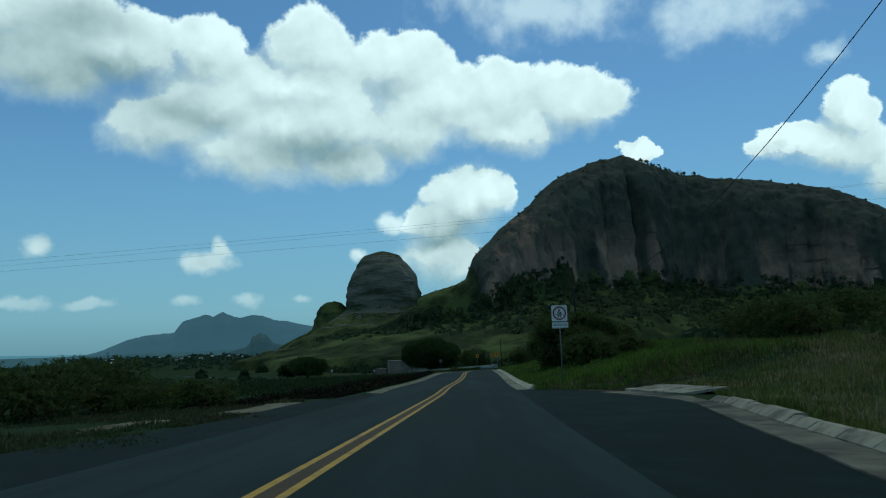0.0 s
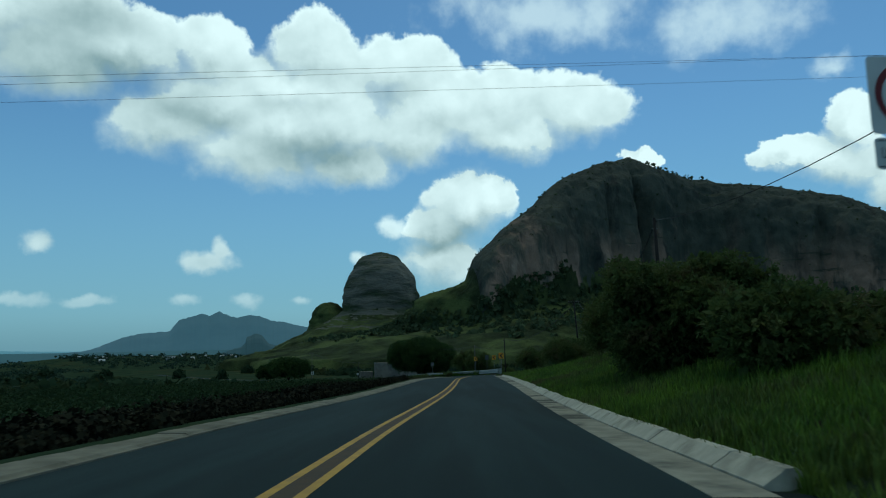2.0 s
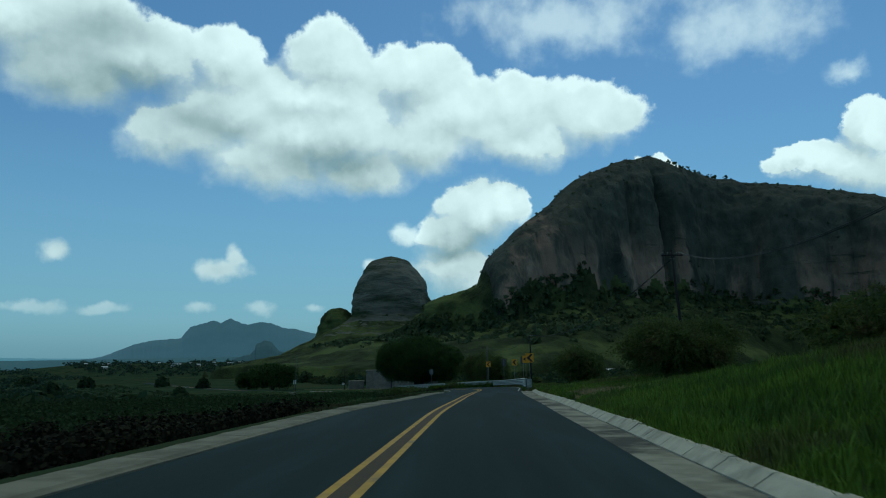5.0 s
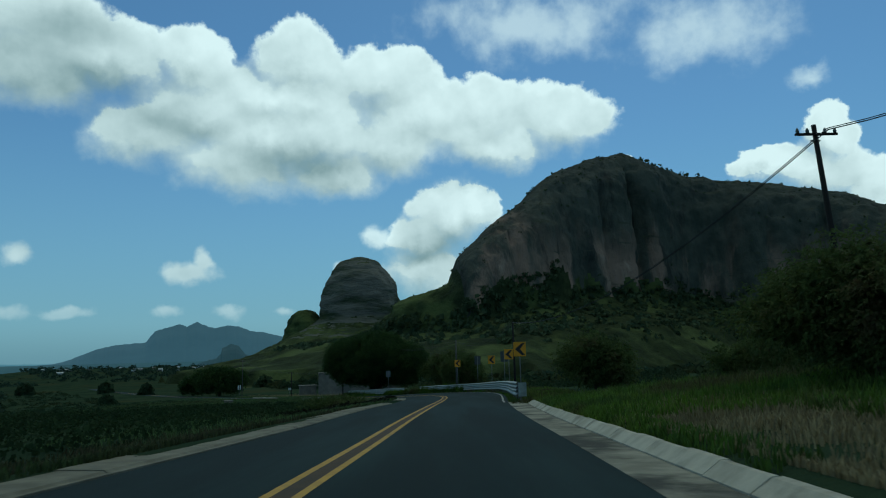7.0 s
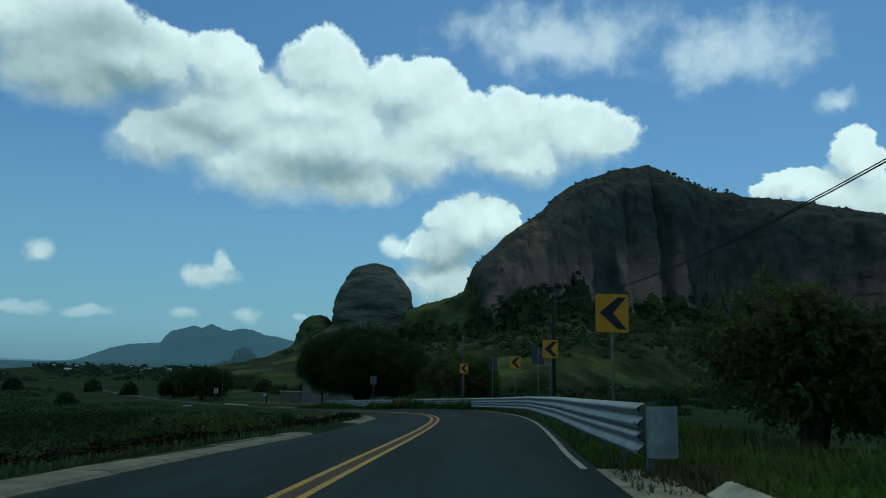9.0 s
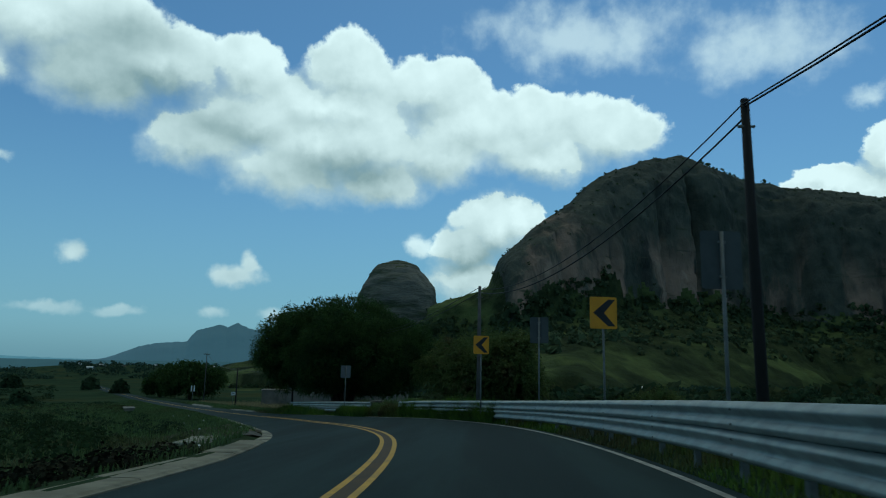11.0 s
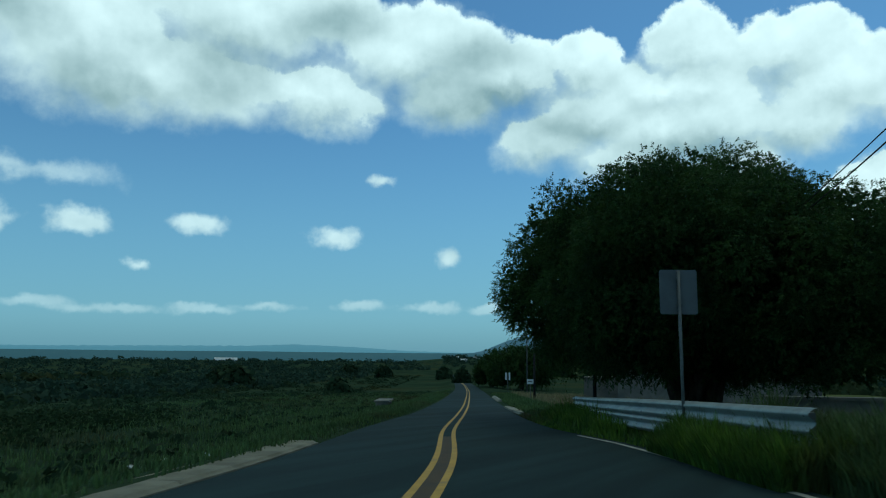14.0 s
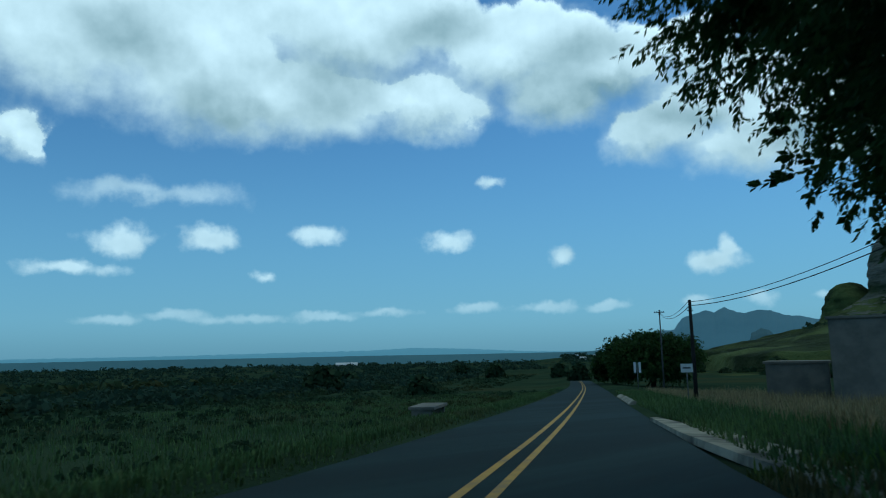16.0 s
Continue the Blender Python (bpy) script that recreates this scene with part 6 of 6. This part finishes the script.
def broken_slab(s, d, length, width, label):
    """A lifted concrete slab with broken corners, propped on rubble over a dark gap."""
    x, y, _z = on_road(s, d)
    foot = gz(x, y)
    t = thing("concrete_slab", label, "slab", (x, y, foot), turn=heading(s) + 14)
    n = 10
    top, low = [], []
    for i in range(n):
        for k in range(n):
            u, w = i / (n - 1) - 0.5, k / (n - 1) - 0.5
            px, py = u * width, w * length
            edge = max(abs(u), abs(w)) > 0.49
            px += (0.14 if edge else 0.03) * noise.noise(Vector((u * 5, w * 5, 2.0)))
            py += (0.24 if edge else 0.03) * noise.noise(Vector((u * 4, w * 4, 7.0)))
            h = 0.22 + 0.16 * u - 0.16 * w + 0.02 * noise.noise(Vector((u * 6, w * 9, 4.0)))
            top.append((px, py, h))
            low.append((px, py, h - 0.11))
    f = [(i * n + k, (i + 1) * n + k, (i + 1) * n + k + 1, i * n + k + 1) for i in range(n - 1) for k in range(n - 1)]
    f += [tuple(q + n * n for q in reversed(q4)) for q4 in f]
    rim = [(i, 0) for i in range(n)] + [(n - 1, k) for k in range(1, n)] + [(i, n - 1) for i in range(n - 2, -1, -1)] + [(0, k) for k in range(n - 2, 0, -1)]
    for (i, k), (i2, k2) in zip(rim, rim[1:] + rim[:1]):
        f.append((i2 * n + k2, i * n + k, i * n + k + n * n, i2 * n + k2 + n * n))
    part("slab", mesh_of("slab", top + low, f, OLD_KERB), OLD_KERB, t)
    part("footing", box(width * 0.55, length * 0.45, 0.30, (0.15, length * 0.22, 0.0), 0.04), LOW_CONCRETE, t, "rubble under the slab")
    return t


broken_slab(31.0, 10.3, 5.4, 1.9, "tilted broken concrete slab at the side road's mouth")
tagged(new("gravel_shoulder", ribbon("gravel_shoulder", 224, 245, lambda s: np.interp(s, [224, 229, 233, 238, 245], [4.2, 3.7, 3.25, 2.9, 2.75]), lambda s: np.interp(s, [224, 229, 233, 238, 245], [5.2, 4.7, 4.3, 3.95, 2.95]), GUTTER, 0.10, 0.5, 0.14)), "pale gravel path running out beside the asphalt", "path", kind="structure")
kerb_run("kerb_far", 262, 282, lambda s: edge_r(s) + 0.1, NEAR_KERBS, 1.5, "short row of concrete kerb past the bend")
tagged(new("drain_apron", ribbon("drain_apron", 178, 190.5, lambda s: edge_l(s) - np.interp(s, [178, 181, 187, 190.5], [1.2, 3.4, 3.2, 1.0]), lambda s: edge_l(s) + 0.02, GUTTER, 0.012, 0.5, 0.1)), "broken concrete drain apron inside the bend", "drain", kind="structure")


def patch(name, s0, s1, d0, d1, material, label, lift=0.02):
    """A worn patch that lies on the ground beside the road, uneven at its rim."""
    rows = []
    ss = np.arange(s0, s1 + 0.01, 0.6)
    for s in ss:
        k = math.sin(math.pi * (s - s0) / (s1 - s0)) ** 0.5
        mid = (d0 + d1) / 2
        lo, hi = mid + (d0 - mid) * k + 0.25 * math.sin(s * 2.3), mid + (d1 - mid) * k
        for d in np.linspace(lo, hi, 9):
            p = on_road(s, d)
            rows.append((p[0], p[1], gz(p[0], p[1]) + lift))
    n = len(ss)
    f = [(i * 9 + j, i * 9 + j + 1, (i + 1) * 9 + j + 1, (i + 1) * 9 + j) for i in range(n - 1) for j in range(8)]
    return tagged(new(name, mesh_of(name, rows, f, material, True)), label, "ground patch", kind="structure")


patch("dirt_patch", 181, 200, -9.0, -4.0, DIRT, "bare brown dirt beside the drain inside the bend", 0.03)
patch("damp_patch", 180.5, 184.5, -5.6, -4.3, WET, "damp silt left by a puddle at the kerb's end", 0.035)
patch("mouth_dirt", 29, 43, 5.6, 13.5, DIRT, "bare brown dirt beside the broken slab", 0.03)
patch("gravel_patch", 22.5, 34.5, -13.5, -5.2, GRAVEL, "pale gravel strip beside the layby", 0.03)


def marker_sign():
    x, y = -52.1, 296.4
    foot = gz(x, y)
    t = thing("marker_sign", "two narrow white marker boards on a post by the road", "road sign", (x, y, foot), turn=30)
    c = -7.4 - foot
    pipe("post", [(0, 0.05, -0.3), (0, 0.05, c + 0.5)], [0.05, 0.05], POST_STEEL, t)
    plate("board", 0.26, 1.2, SIGN_WHITE, t, (-0.28, 0, c), 0.03)
    plate("board", 0.26, 1.2, SIGN_WHITE, t, (0.28, 0, c), 0.03)
    part("rail", box(0.8, 0.03, 0.06, (0, 0.03, c + 0.2), 0.005), POST_STEEL, t)


marker_sign()


def pole_plate():
    x, y, z = -29.62, 255.75, -6.45
    foot = gz(x, y)
    t = thing("small_white_sign", "small white plate on a short post before a utility pole", "road sign", (x, y, foot), turn=25)
    c = z - foot
    pipe("post", [(0, 0.04, -0.3), (0, 0.04, c + 0.2)], [0.03, 0.03], POST_STEEL, t)
    plate("panel", 0.62, 0.46, SIGN_WHITE, t, (0, 0, c), 0.03)
    shape("bar", [(-0.2, c + 0.05), (0.2, c + 0.05), (0.2, c - 0.03), (-0.2, c - 0.03)], SIGN_BACK, t, -0.004)


pole_plate()


def stone(name, w, d, h, seed, parent, at, material):
    """A rough block, uneven on every side."""
    bm = box(w, d, h, (0, 0, h / 2 - 0.08), min(w, d, h) * 0.16)
    for v in bm.verts:
        v.co += Vector(noise.noise_vector(v.co * 2.3 + Vector((seed, 0, 0)))) * 0.09
    bmesh.ops.transform(bm, matrix=pose(*at, 0, 0, seed * 37 % 60 - 30), verts=bm.verts)
    return part(name, bm, material, parent)


def rubble_heap(x, y):
    foot = gz(x, y)
    t = thing("rubble_heap", "heap of pale broken stones behind the guard rail", "rubble", (x, y, foot))
    rng = random.Random(3)
    for k in range(22):
        a, r = rng.uniform(0, 6.28), rng.uniform(0, 1.25)
        z = max(0.0, 0.62 - 0.5 * r) * rng.uniform(0.3, 1.0)
        stone("stone", rng.uniform(0.35, 0.6), rng.uniform(0.3, 0.5), rng.uniform(0.3, 0.5), k * 1.7, t, (1.25 * r * math.cos(a), 0.7 * r * math.sin(a), z), RUBBLE)


rubble_heap(-9.3, 222.6)
for k, (x, y, w, h) in enumerate(((-5.6, 219.6, 0.9, 1.0), (-4.3, 219.4, 0.8, 0.9), (-3.0, 219.0, 1.1, 1.05), (-1.8, 218.6, 0.7, 0.8))):
    foot = gz(x, y)
    t = thing("stone_block", "pale rough stone block half hidden by weeds", "stone block", (x, y, foot), group="stone blocks behind the rail")
    stone("block", w, 0.35, h, 5.0 + 3.3 * k, t, (0, 0, 0), RUBBLE)

for k in range(14):
    s, d = rh.choice([(rh.uniform(196, 216), rh.uniform(-7.5, -4.2)), (rh.uniform(168, 192), rh.uniform(-9, -5)), (rh.uniform(8, 36), rh.uniform(5, 9)), (rh.uniform(216, 226), rh.uniform(-5.5, -3.8))])
    x, y, _z = on_road(s, d)
    bm = bmesh.new()
    bmesh.ops.create_icosphere(bm, subdivisions=1, radius=0.09)
    for v in bm.verts:
        v.co = Vector((v.co.x * rh.uniform(0.6, 1.3), v.co.y * rh.uniform(0.5, 1.2), v.co.z * 0.6))
    ob = part("litter", bm, LITTER, None)
    ob.matrix_world = pose(x, y, gz(x, y) + 0.06, 0, 0, rh.uniform(0, 180))
    tagged(ob, "crumpled pale scrap of litter on the verge", "litter", "scraps of litter")
